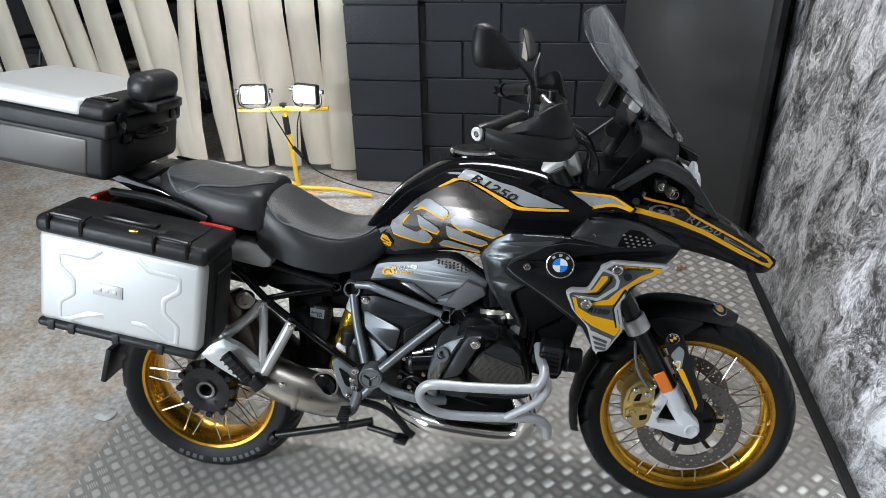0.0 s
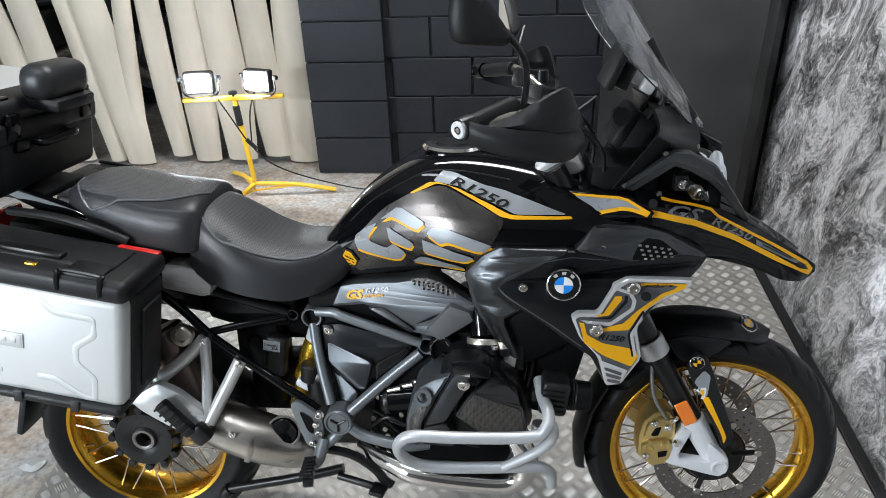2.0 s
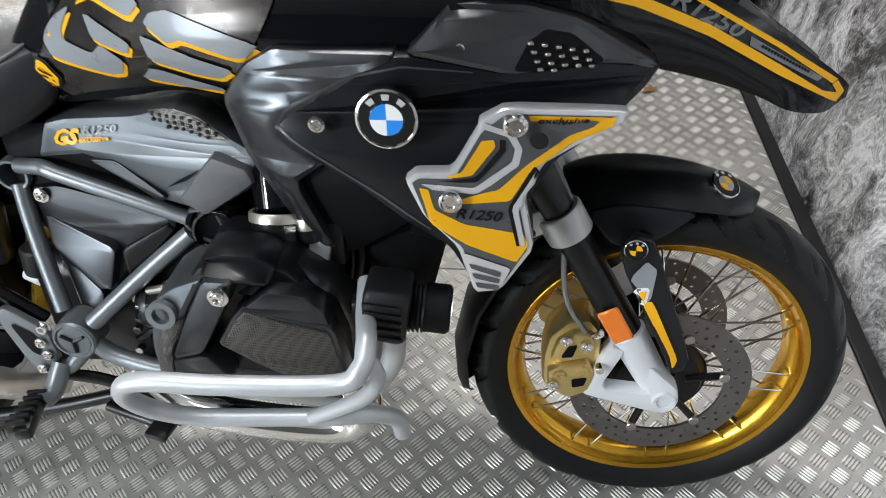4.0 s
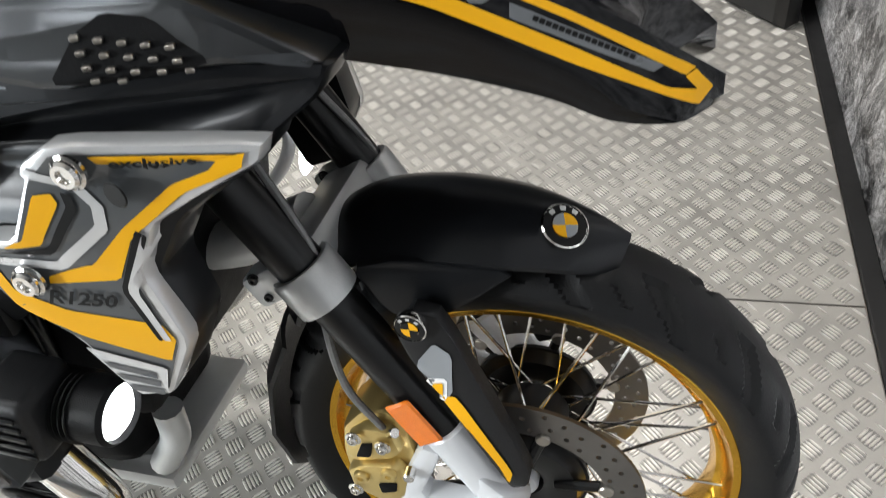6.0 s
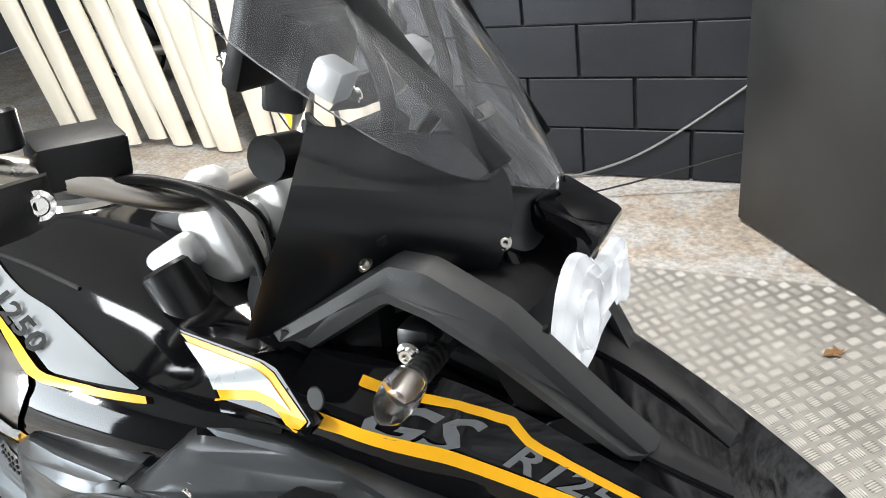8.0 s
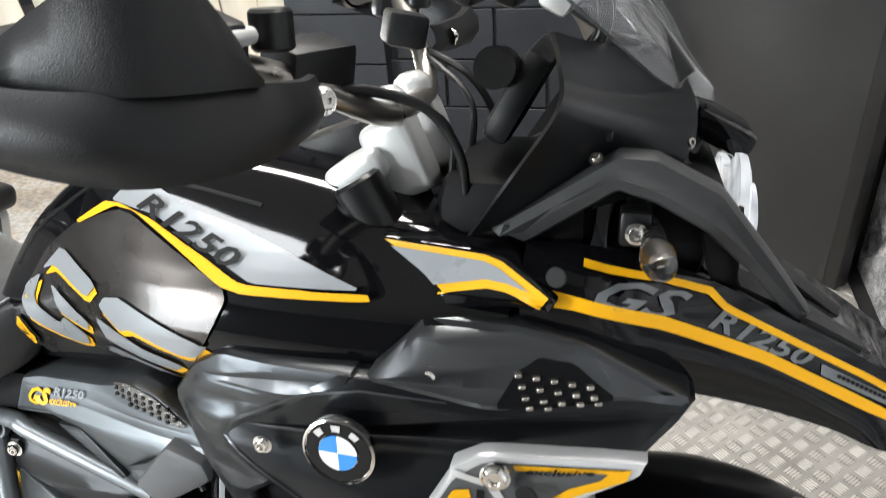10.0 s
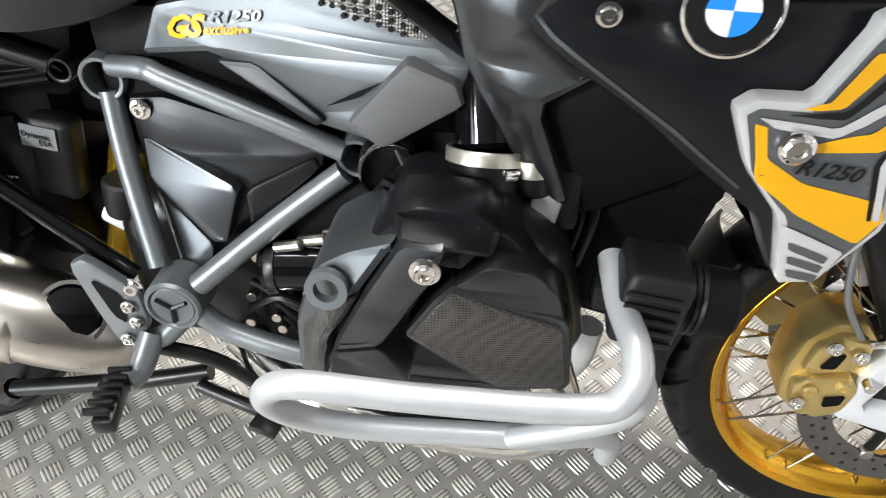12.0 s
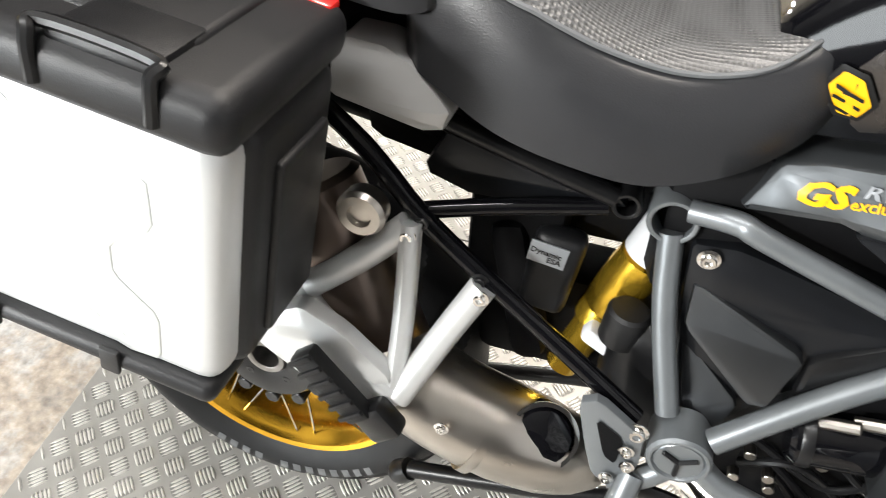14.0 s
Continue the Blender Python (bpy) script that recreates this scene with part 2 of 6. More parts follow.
def panel(name, pts, thick, material, parent, edge=0.004, cut=0.15, label="", dome=0.0, side=1, bulge=0.0, reach=0.05):
    """A moulded panel: an outline of (x, y, z) with rolled edges and depth, facing -y (side 1) or mirrored to +y (side -1)."""
    p = rounded(pts, cut) if cut else np.array(pts, float)
    xz = p[:, [0, 2]]
    i1, i2 = inset(xz, edge * 0.35), inset(xz, edge * 1.3)
    y = p[:, 1]
    n = len(p)
    rings = [(xz, y + thick), (xz, y + edge), (i1, y + edge * 0.3), (i2, y - dome)]
    v, f = [], []
    for q, yy in rings:
        v += [(a, side * b, c) for (a, c), b in zip(q, yy)]
    for k in range(3):
        for i in range(n):
            j = (i + 1) % n
            f.append((k * n + i, k * n + j, (k + 1) * n + j, (k + 1) * n + i))
    f += [tuple(3 * n + i for i in t) for t in fill(i2)]
    f += [tuple(i for i in t) for t in fill(xz)]
    ob = link(name, v, f, material, parent, label, 40)
    return swell(ob, i2, bulge, reach, side, 3 * n) if bulge else ob


def loft(name, rings, material, parent, label="", closed=True, caps=True, angle=40):
    v, f = [], []
    n = len(rings[0])
    for r in rings:
        v += [tuple(q) for q in r]
    for k in range(len(rings) - 1):
        for i in range(n if closed else n - 1):
            j = (i + 1) % n
            f.append((k * n + i, k * n + j, (k + 1) * n + j, (k + 1) * n + i))
    if caps and closed:
        f.append(tuple(range(n)))
        f.append(tuple(range((len(rings) - 1) * n, len(rings) * n)))
    return link(name, v, f, material, parent, label, angle)


def spline(pts, steps=6):
    """A smooth curve through the points."""
    p = np.array(pts, float)
    if len(p) < 3:
        return p
    q = np.vstack([2 * p[0] - p[1], p, 2 * p[-1] - p[-2]])
    out = []
    for i in range(1, len(q) - 2):
        for s in range(steps):
            t = s / steps
            out.append(0.5 * (2 * q[i] + (q[i + 1] - q[i - 1]) * t + (2 * q[i - 1] - 5 * q[i] + 4 * q[i + 1] - q[i + 2]) * t * t + (3 * q[i] - q[i - 1] - 3 * q[i + 1] + q[i + 2]) * t ** 3))
    return np.array(out + [p[-1]])


def tube_rings(path, radii, n=12, flat=1.0):
    p = np.array(path, float)
    r = np.broadcast_to(np.array(radii, float), (len(p),))
    t = np.gradient(p, axis=0) if len(p) > 2 else np.array([p[1] - p[0]] * 2)
    up = np.array([0, 0, 1.0]) if abs(unit(t[0])[2]) < 0.9 else np.array([1.0, 0, 0])
    rings = []
    u = unit(np.cross(t[0], up))
    for i in range(len(p)):
        d = unit(t[i])
        u = unit(u - d * (u @ d))
        w = np.cross(d, u)
        rings.append([p[i] + r[i] * (np.cos(a) * u + flat * np.sin(a) * w) for a in np.linspace(0, 2 * np.pi, n, endpoint=False)])
    return rings


def tube(name, pts, radius, material, parent, n=12, smooth=6, label="", flat=1.0):
    return loft(name, tube_rings(spline(pts, smooth) if smooth else pts, radius, n, flat), material, parent, label)


def turned(name, profile, at, axis, material, parent, n=32, label="", angle=35):
    """A turned part: (radius, distance along the axis) pairs round an axis from a point."""
    a = unit(np.array(axis, float))
    u = unit(np.cross(a, [0, 0, 1.0] if abs(a[2]) < 0.9 else [1.0, 0, 0]))
    w = np.cross(a, u)
    c = np.array(at, float)
    th = np.linspace(0, 2 * np.pi, n, endpoint=False)
    rings = [[c + a * h + max(r, 1e-5) * (np.cos(q) * u + np.sin(q) * w) for q in th] for r, h in profile]
    return loft(name, rings, material, parent, label, caps=False, angle=angle)


def rod(name, p0, p1, r, material, parent, n=14, r1=None, label=""):
    p0, p1 = np.array(p0, float), np.array(p1, float)
    h, r1 = np.linalg.norm(p1 - p0), r if r1 is None else r1
    b = min(r, r1) * 0.15
    return turned(name, [(0, 0), (r - b, 0), (r, b), (r1, h - b), (r1 - b, h), (0, h)], p0, p1 - p0, material, parent, n, label)


def ring(name, at, axis, r_out, r_in, w, material, parent, n=28, label=""):
    b = (r_out - r_in) * 0.25
    return turned(name, [(r_in, w), (r_in, 0), (r_in + b, -b * 0.5), (r_out - b, -b * 0.5), (r_out, b), (r_out, w), (r_in, w)], at, axis, material, parent, n, label)


def bolt(at, parent, r=0.008, axis=(0, -1, 0), material="chrome", name="bolt"):
    return turned(name, [(r * 1.5, 0), (r * 1.5, r * 0.2), (r, r * 0.3), (r, r * 0.8), (r * 0.85, r), (r * 0.5, r), (r * 0.45, r * 0.5), (0, r * 0.5)], at, axis, material, parent, 16)


def block(name, size, m, material, parent, bevel=0.006, seg=2, label="", taper=None):
    bm = bmesh.new()
    bmesh.ops.create_cube(bm, size=1)
    for v in bm.verts:
        k = 1.0
        if taper and v.co.z > 0:
            k = taper
        v.co = Vector((v.co.x * size[0] * k, v.co.y * size[1] * k, v.co.z * size[2]))
    if bevel:
        bmesh.ops.bevel(bm, geom=bm.edges[:], offset=bevel, segments=seg, profile=0.5, affect="EDGES")
    bm.transform(m)
    me = bpy.data.meshes.new(name)
    bm.to_mesh(me)
    bm.free()
    me.shade_smooth()
    me.set_sharp_from_angle(angle=radians(40))
    me.materials.append(M[material])
    ob = new(name, me)
    ob.parent = parent
    if label:
        ob["label"] = label
    return ob


def tree_of(*obs):
    from mathutils.bvhtree import BVHTree
    v, f = [], []
    for ob in obs:
        k = len(v)
        v += [p.co.copy() for p in ob.data.vertices]
        f += [tuple(k + i for i in p.vertices) for p in ob.data.polygons]
    return BVHTree.FromPolygons(v, f)


def lay(bm, tree, off, fallback=-0.2, step=0.012):
    """Cuts a flat film (x, z) into a fine grid and lays it on a surface, seen from -y."""
    for axis in (0, 2):
        lo, hi = min(v.co[axis] for v in bm.verts), max(v.co[axis] for v in bm.verts)
        n = Vector((1, 0, 0)) if axis == 0 else Vector((0, 0, 1))
        for k in range(1, int((hi - lo) / step) + 1):
            bmesh.ops.bisect_plane(bm, geom=bm.verts[:] + bm.edges[:] + bm.faces[:], plane_co=n * (lo + k * step), plane_no=n)
    for v in bm.verts:
        hit, nrm, _, _ = tree.ray_cast(Vector((v.co.x, -1, v.co.z)), Vector((0, 1, 0)))
        if hit is None:
            hit, nrm, _, _ = tree.find_nearest(Vector((v.co.x, fallback, v.co.z)))
        if nrm.y > 0:
            nrm = -nrm
        v.co = hit + nrm * off


def film(name, pts, tree, material, parent, off=0.0012, cut=0.12, label="", step=0.012):
    """A sticker of an outline (x, z) laid on a surface."""
    p = rounded([(q[0], q[-1]) for q in pts], cut) if cut else np.array([(q[0], q[-1]) for q in pts])
    bm = bmesh.new()
    vs = [bm.verts.new((a, 0, b)) for a, b in p]
    for t in fill(p):
        try:
            bm.faces.new([vs[i] for i in t])
        except ValueError:
            pass
    lay(bm, tree, off, step=step)
    bmesh.ops.recalc_face_normals(bm, faces=bm.faces)
    return finish(name, bm, material, parent, label)


def finish(name, bm, material, parent, label=""):
    me = bpy.data.meshes.new(name)
    bm.to_mesh(me)
    bm.free()
    me.shade_smooth()
    me.materials.append(M[material])
    ob = new(name, me)
    ob.parent = parent
    if label:
        ob["label"] = label
    return ob


def lettering(name, words, origin, right, height, tree, material, parent, off=0.0018, shear=0.0, stretch=1.0, label="", bold=0.022):
    """Words in the built-in font, laid on a surface: origin and the way to the right in (x, z)."""
    cu = bpy.data.curves.new(name, "FONT")
    cu.body, cu.size, cu.shear, cu.resolution_u, cu.offset = words, 1.0, shear, 2, bold
    tmp = new(name, cu)
    me = bpy.data.meshes.new_from_object(tmp.evaluated_get(bpy.context.evaluated_depsgraph_get()))
    bpy.data.objects.remove(tmp)
    r = unit(np.array(right, float))
    bm = bmesh.new()
    bm.from_mesh(me)
    for v in bm.verts:
        a, b = v.co.x * height * stretch, v.co.y * height
        v.co = Vector((origin[0] + a * r[0] - b * r[1], 0, origin[1] + a * r[1] + b * r[0]))
    lay(bm, tree, off, step=0.02)
    return finish(name, bm, material, parent, label)


def bars(name, origin, right, length, height, count, tree, material, parent, off=0.0018):
    """Plain bars in place of writing."""
    r = unit(np.array(right, float))
    up = np.array([-r[1], r[0]])
    o = np.array(origin, float)
    w = length / count
    for i in range(count):
        a = o + r * w * (i + 0.12)
        film(name, [a, a + r * w * 0.76, a + r * w * 0.76 + up * height, a + up * height], tree, material, parent, off, 0)


# ---------------------------------------------------------------- the room
def stone_print():
    """Grey stone print: pale veins and dark folds that run aslant."""
    m = mat("grey stone print", (0.2, 0.2, 0.21), 0.3, 0, 0.3, 5, coat=0.15)
    nt = m.node_tree
    tc = nt.nodes.new("ShaderNodeTexCoord")
    rot = nt.nodes.new("ShaderNodeMapping")
    rot.inputs["Rotation"].default_value = (radians(58), 0, 0)
    nt.links.new(tc.outputs["Object"], rot.inputs["Vector"])
    mp = nt.nodes.new("ShaderNodeMapping")
    mp.inputs["Scale"].default_value = (1, 1.2, 2.6)
    nt.links.new(rot.outputs[0], mp.inputs["Vector"])
    warp = nt.nodes.new("ShaderNodeTexNoise")
    warp.inputs["Scale"].default_value, warp.inputs["Detail"].default_value = 1.6, 6
    nt.links.new(mp.outputs[0], warp.inputs["Vector"])
    add = nt.nodes.new("ShaderNodeVectorMath")
    add.operation = "MULTIPLY_ADD"
    add.inputs[1].default_value = (1.3, 1.3, 1.3)
    nt.links.new(warp.outputs["Color"], add.inputs[0])
    nt.links.new(mp.outputs[0], add.inputs[2])
    big = nt.nodes.new("ShaderNodeTexNoise")
    big.inputs["Scale"].default_value, big.inputs["Detail"].default_value, big.inputs["Roughness"].default_value = 2.4, 12, 0.72
    nt.links.new(add.outputs[0], big.inputs["Vector"])
    fine = nt.nodes.new("ShaderNodeTexNoise")
    fine.inputs["Scale"].default_value, fine.inputs["Detail"].default_value, fine.inputs["Roughness"].default_value = 24, 15, 0.87
    nt.links.new(add.outputs[0], fine.inputs["Vector"])
    mixv = nt.nodes.new("ShaderNodeMath")
    mixv.operation = "MULTIPLY_ADD"
    mixv.inputs[1].default_value = 1.1
    nt.links.new(fine.outputs["Fac"], mixv.inputs[0])
    nt.links.new(big.outputs["Fac"], mixv.inputs[2])
    ramp = nt.nodes.new("ShaderNodeValToRGB")
    e = ramp.color_ramp.elements
    e[0].position, e[0].color = 0.775, (0.012, 0.012, 0.014, 1)
    e[1].position, e[1].color = 0.99, (0.86, 0.86, 0.88, 1)
    for pos, c in ((0.815, 0.09), (0.85, 0.22), (0.89, 0.36), (0.935, 0.6)):
        k = e.new(pos)
        k.color = (c, c, c * 1.03, 1)
    half_ = nt.nodes.new("ShaderNodeMath")
    half_.operation = "MULTIPLY"
    half_.inputs[1].default_value = 0.84
    nt.links.new(mixv.outputs[0], half_.inputs[0])
    mixv = half_
    nt.links.new(mixv.outputs[0], ramp.inputs[0])
    nt.links.new(ramp.outputs[0], principled(m).inputs["Base Color"])
    return m


def concrete(name, pale, brown, scale=1.6):
    """Worn concrete: grey patches, brown stains, pale scuffs, pits."""
    m = mat(name, pale, 0.75, 0, 0.15, 60, bump=0.5, bump_scale=120)
    nt = m.node_tree
    tc = nt.nodes.new("ShaderNodeTexCoord")
    n = nt.nodes.new("ShaderNodeTexNoise")
    n.inputs["Scale"].default_value, n.inputs["Detail"].default_value, n.inputs["Roughness"].default_value = scale, 14, 0.76
    nt.links.new(tc.outputs["Object"], n.inputs["Vector"])
    ramp = nt.nodes.new("ShaderNodeValToRGB")
    e = ramp.color_ramp.elements
    e[0].position, e[0].color = 0.32, (*[c * 0.55 for c in pale], 1)
    e[1].position, e[1].color = 0.72, (*[c * 1.25 for c in pale], 1)
    k = e.new(0.45)
    k.color = (*brown, 1)
    k = e.new(0.55)
    k.color = (*pale, 1)
    nt.links.new(n.outputs["Fac"], ramp.inputs[0])
    f = nt.nodes.new("ShaderNodeTexNoise")
    f.inputs["Scale"].default_value, f.inputs["Detail"].default_value = 55, 10
    nt.links.new(tc.outputs["Object"], f.inputs["Vector"])
    mx = nt.nodes.new("ShaderNodeMix")
    mx.data_type, mx.blend_type = "RGBA", "OVERLAY"
    mx.inputs["Factor"].default_value = 0.75
    nt.links.new(ramp.outputs[0], mx.inputs["A"])
    nt.links.new(f.outputs["Fac"], mx.inputs["B"])
    nt.links.new(mx.outputs["Result"], principled(m).inputs["Base Color"])
    return m


M["floor"] = concrete("stained concrete floor", (0.42, 0.41, 0.395), (0.38, 0.32, 0.26), 3.0)
M["stone"] = stone_print()
M["blocks"] = mat("black painted block", (0.016, 0.018, 0.023), 0.5, 0, 0.3, 9, bump=1.0, bump_scale=110, spec=0.35)
M["mortar"] = mat("black painted mortar", (0.014, 0.0155, 0.02), 0.6, 0, 0.3, 30, bump=0.9, bump_scale=160)
M["door"] = mat("dark grey door paint", (0.03, 0.031, 0.032), 0.42, 0, 0.35, 4, bump=0.25, bump_scale=60, rough_vary=0.25, spec=0.4)
M["plate"] = mat("worn aluminium plate", (0.42, 0.405, 0.38), 0.48, 0.55, 0.22, 7, bump=0.25, bump_scale=200, rough_vary=0.25)
M["tread"] = mat("worn tread bars", (0.74, 0.72, 0.68), 0.46, 0.65, 0.2, 9, bump=0.15, bump_scale=300)
M["cream"] = mat("cream plastic strip", (0.58, 0.525, 0.435), 0.45, 0, 0.42, 5.0, bump=0.3, bump_scale=40, stretch=(1, 1, 0.3))
M["plain"] = mat("dull grey wall paint", (0.16, 0.16, 0.165), 0.7, 0, 0.15, 3, bump=0.3)
# kept pale so that the unseen ceiling throws light back down
M["ceiling"] = mat("pale bounce ceiling", (0.5, 0.49, 0.47), 0.8, 0, 0.1, 3)
# the store room's shade, put into the wall colour
M["shadow"] = mat("store room shade tone", (0.05, 0.05, 0.055), 0.7, 0, 0.2, 3)
M["trim"] = mat("black rubber trim", (0.008, 0.008, 0.0085), 0.5, 0, 0.15, 30, bump=0.2)
M["leaf"] = mat("dry brown leaf", (0.22, 0.12, 0.05), 0.7, 0, 0.3, 60, bump=0.3)


def slab(name, lo, hi, material, kind="structure", label="", category=""):
    c = [(a + b) / 2 for a, b in zip(lo, hi)]
    ob = block(name, [b - a for a, b in zip(lo, hi)], pose(*c), material, None, 0.003, 1)
    return tagged(ob, label, category, kind=kind)


slab("floor", (-6, -4.5, -0.15), (4.2, 5.6, -0.008), "floor", label="worn grey concrete floor with brown stains", category="floor")
# ceiling out of view, added for bounce light and reflections
slab("ceiling", (-6, -4.5, 3.3), (4.2, 5.6, 3.4), "ceiling", label="unseen pale ceiling added to bounce light", category="ceiling")
# three unseen walls added to close the room, grey to limit bounce light
slab("wall_south", (-6, -4.6, 0), (4.2, -4.5, 3.3), "plain", label="unseen plain grey wall added to close the room", category="wall")
slab("wall_west", (-6.1, -4.5, 0), (-6, 5.6, 3.3), "plain", label="unseen plain grey wall added to close the room", category="wall")
slab("wall_east", (4.2, -4.5, 0), (4.3, 5.6, 3.3), "plain", label="unseen plain grey wall added to close the room", category="wall")
# back wall carries the dimness of the store room in its colour
slab("wall_store", (-6, 5.5, 0), (4.2, 5.6, 3.3), "shadow", label="back wall of the store room, coloured dark for its shade", category="wall")

# the black block wall with its pier, block by block
wall = tagged(block("wall_north", (2.3, 0.15, 3.3), pose(1.25, 2.62, 1.65), "mortar", None, 0.003, 1), "black painted concrete block wall", "wall", kind="structure")
pier = tagged(block("wall_pier", (0.43, 0.2, 3.3), pose(0.105, 2.571, 1.65), "mortar", None, 0.003, 1), "black painted concrete block pier", "wall", kind="structure")


def block_mesh(w):
    bm = bmesh.new()
    bmesh.ops.create_cube(bm, size=1)
    for v in bm.verts:
        v.co = Vector((v.co.x * w, v.co.y * 0.03, v.co.z * 0.211))
    bmesh.ops.bevel(bm, geom=bm.edges[:], offset=0.003, segments=1, affect="EDGES")
    me = bpy.data.meshes.new("block")
    bm.to_mesh(me)
    bm.free()
    me.materials.append(M["blocks"])
    return me


full, half = block_mesh(0.436), block_mesh(0.214)
for row in range(12):
    z = -0.003 + 0.2185 * (row + 0.5)
    ob = new("block", full)
    ob.parent, ob.location = pier, (0.105, 2.463 + random.uniform(-0.001, 0.001), z)
    x = 0.345 - (0.224 if row % 2 else 0)
    for k in range(6):
        ob = new("block", full)
        ob.parent, ob.location = wall, (x + 0.448 * k + 0.224, 2.538 + random.uniform(-0.0015, 0.0015), z)

# open door leaf, stone-print panel with its black edge
door = thing("door_1", "dark grey painted flush door standing open, smudged", "door", kind="structure")
a, b = np.array([1.452, 2.225]), np.array([2.0, 1.6])
ang = math.degrees(math.atan2(b[1] - a[1], b[0] - a[0]))
mid = (a + b) / 2
w = np.linalg.norm(b - a)
block("leaf", (w, 0.05, 2.1), pose(mid[0], mid[1], 1.056, 0, 0, ang) @ pose(0, 0.025, 0), "door", door, 0.004, 2)
block("edge_strip", (0.045, 0.056, 2.1), pose(b[0], b[1], 1.056, 0, 0, ang) @ pose(0.023, 0.025, 0), "trim", door, 0.004, 2)
stone = thing("stone_panel", "glossy panel printed with grey and white veined stone", "wall panel", kind="structure")
block("sheet", (0.02, 4.0, 2.6), pose(2.135, -0.28, 1.3), "stone", stone, 0.003, 1)
block("edge_post", (0.04, 0.22, 2.6), pose(2.14, 1.835, 1.3), "trim", stone, 0.004, 1)
slab("wall_panel_back", (2.15, -2.3, 0), (2.25, 1.95, 3.3), "plain", label="unseen plain grey wall added to close the room behind the stone panel", category="wall")

rng_plate = random.Random(11)
# tread plate: two sheets with a seam, raised bars, black edge trim
plate = thing("tread_plate", "worn aluminium tread plate with raised bars, on the concrete", "metal plate", kind="structure")
block("sheet", (2.55, 1.258, 0.008), pose(0.808, 1.206, -0.004), "plate", plate, 0.0015, 1)
block("sheet", (2.55, 1.258, 0.008), pose(0.808, -0.055, -0.004), "plate", plate, 0.0015, 1)
block("edge_trim", (0.04, 2.5, 0.012), pose(2.104, 0.57, 0.002), "trim", plate, 0.003, 1)
v, f = [], []
for kind in (0, 1):
    d = np.array([1, -1]) / math.sqrt(2) if kind == 0 else np.array([1, 1]) / math.sqrt(2)
    e = np.array([-d[1], d[0]])
    for i in range(-19, 24):
        for j in range(-12, 30):
            c = np.array([0.681 + 0.0635 * (i + 0.5 * kind), 0.0105 + 0.0622 * (j + 0.5 * kind)])
            for q in range(5):
                o = c + e * 0.0070 * (q - 2)
                long = 0.0195 if q in (1, 2, 3) else 0.0175
                if not (-0.455 < o[0] < 2.07 and -0.67 < o[1] < 1.82) or abs(o[1] - 0.575) < 0.012:
                    continue
                k = len(v)
                for s, t, h in ((-1, 0, -.0005), (-0.5, -0.0029, -.0005), (0.5, -0.0029, -.0005), (1, 0, -.0005), (0.5, 0.0029, -.0005), (-0.5, 0.0029, -.0005), (-0.62, 0, 0.0024), (-0.4, -0.0011, 0.0027), (0.4, -0.0011, 0.0027), (0.62, 0, 0.0024), (0.4, 0.0011, 0.0027), (-0.4, 0.0011, 0.0027)):
                    p = o + d * s * long + e * t
                    v.append((p[0], p[1], h))
                f += [(k + a_, k + (a_ + 1) % 6, k + 6 + (a_ + 1) % 6, k + 6 + a_) for a_ in range(6)] + [tuple(k + 6 + a_ for a_ in range(6))]
tread = link("tread_bars", v, f, "tread", plate, angle=30)
tread["kind"] = "stuff"
# a darker eight-sided patch under each group of bars
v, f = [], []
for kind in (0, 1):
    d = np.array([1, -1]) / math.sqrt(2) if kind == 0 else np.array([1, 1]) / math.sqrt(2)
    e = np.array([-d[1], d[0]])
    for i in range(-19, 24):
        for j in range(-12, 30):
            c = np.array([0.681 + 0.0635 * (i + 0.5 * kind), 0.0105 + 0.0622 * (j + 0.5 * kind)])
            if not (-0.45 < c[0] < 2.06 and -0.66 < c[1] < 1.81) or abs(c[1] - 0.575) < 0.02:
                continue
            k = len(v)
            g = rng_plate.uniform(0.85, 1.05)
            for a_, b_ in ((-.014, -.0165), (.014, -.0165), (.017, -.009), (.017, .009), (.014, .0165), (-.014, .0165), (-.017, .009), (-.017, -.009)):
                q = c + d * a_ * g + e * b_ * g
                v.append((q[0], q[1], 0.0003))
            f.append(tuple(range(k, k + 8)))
bar_bed = link("plate_grime", v, f, "bar_bed", plate)
bar_bed["kind"] = "stuff"

# cream strips that hang in front of the store room
rng = random.Random(4)
STRIPS = [(-2.62, .16, .10), (-2.42, .15, .10), (-2.12, .15, .12), (-1.97, .16, .13), (-1.76, .16, .12), (-1.52, .11, .12), (-1.35, .19, .09), (-1.12, .1, -.14),
          (-1.02, .13, .02), (-0.83, .17, .0), (-0.62, .19, .0), (-0.42, .17, .02), (-0.22, .19, -.01)]
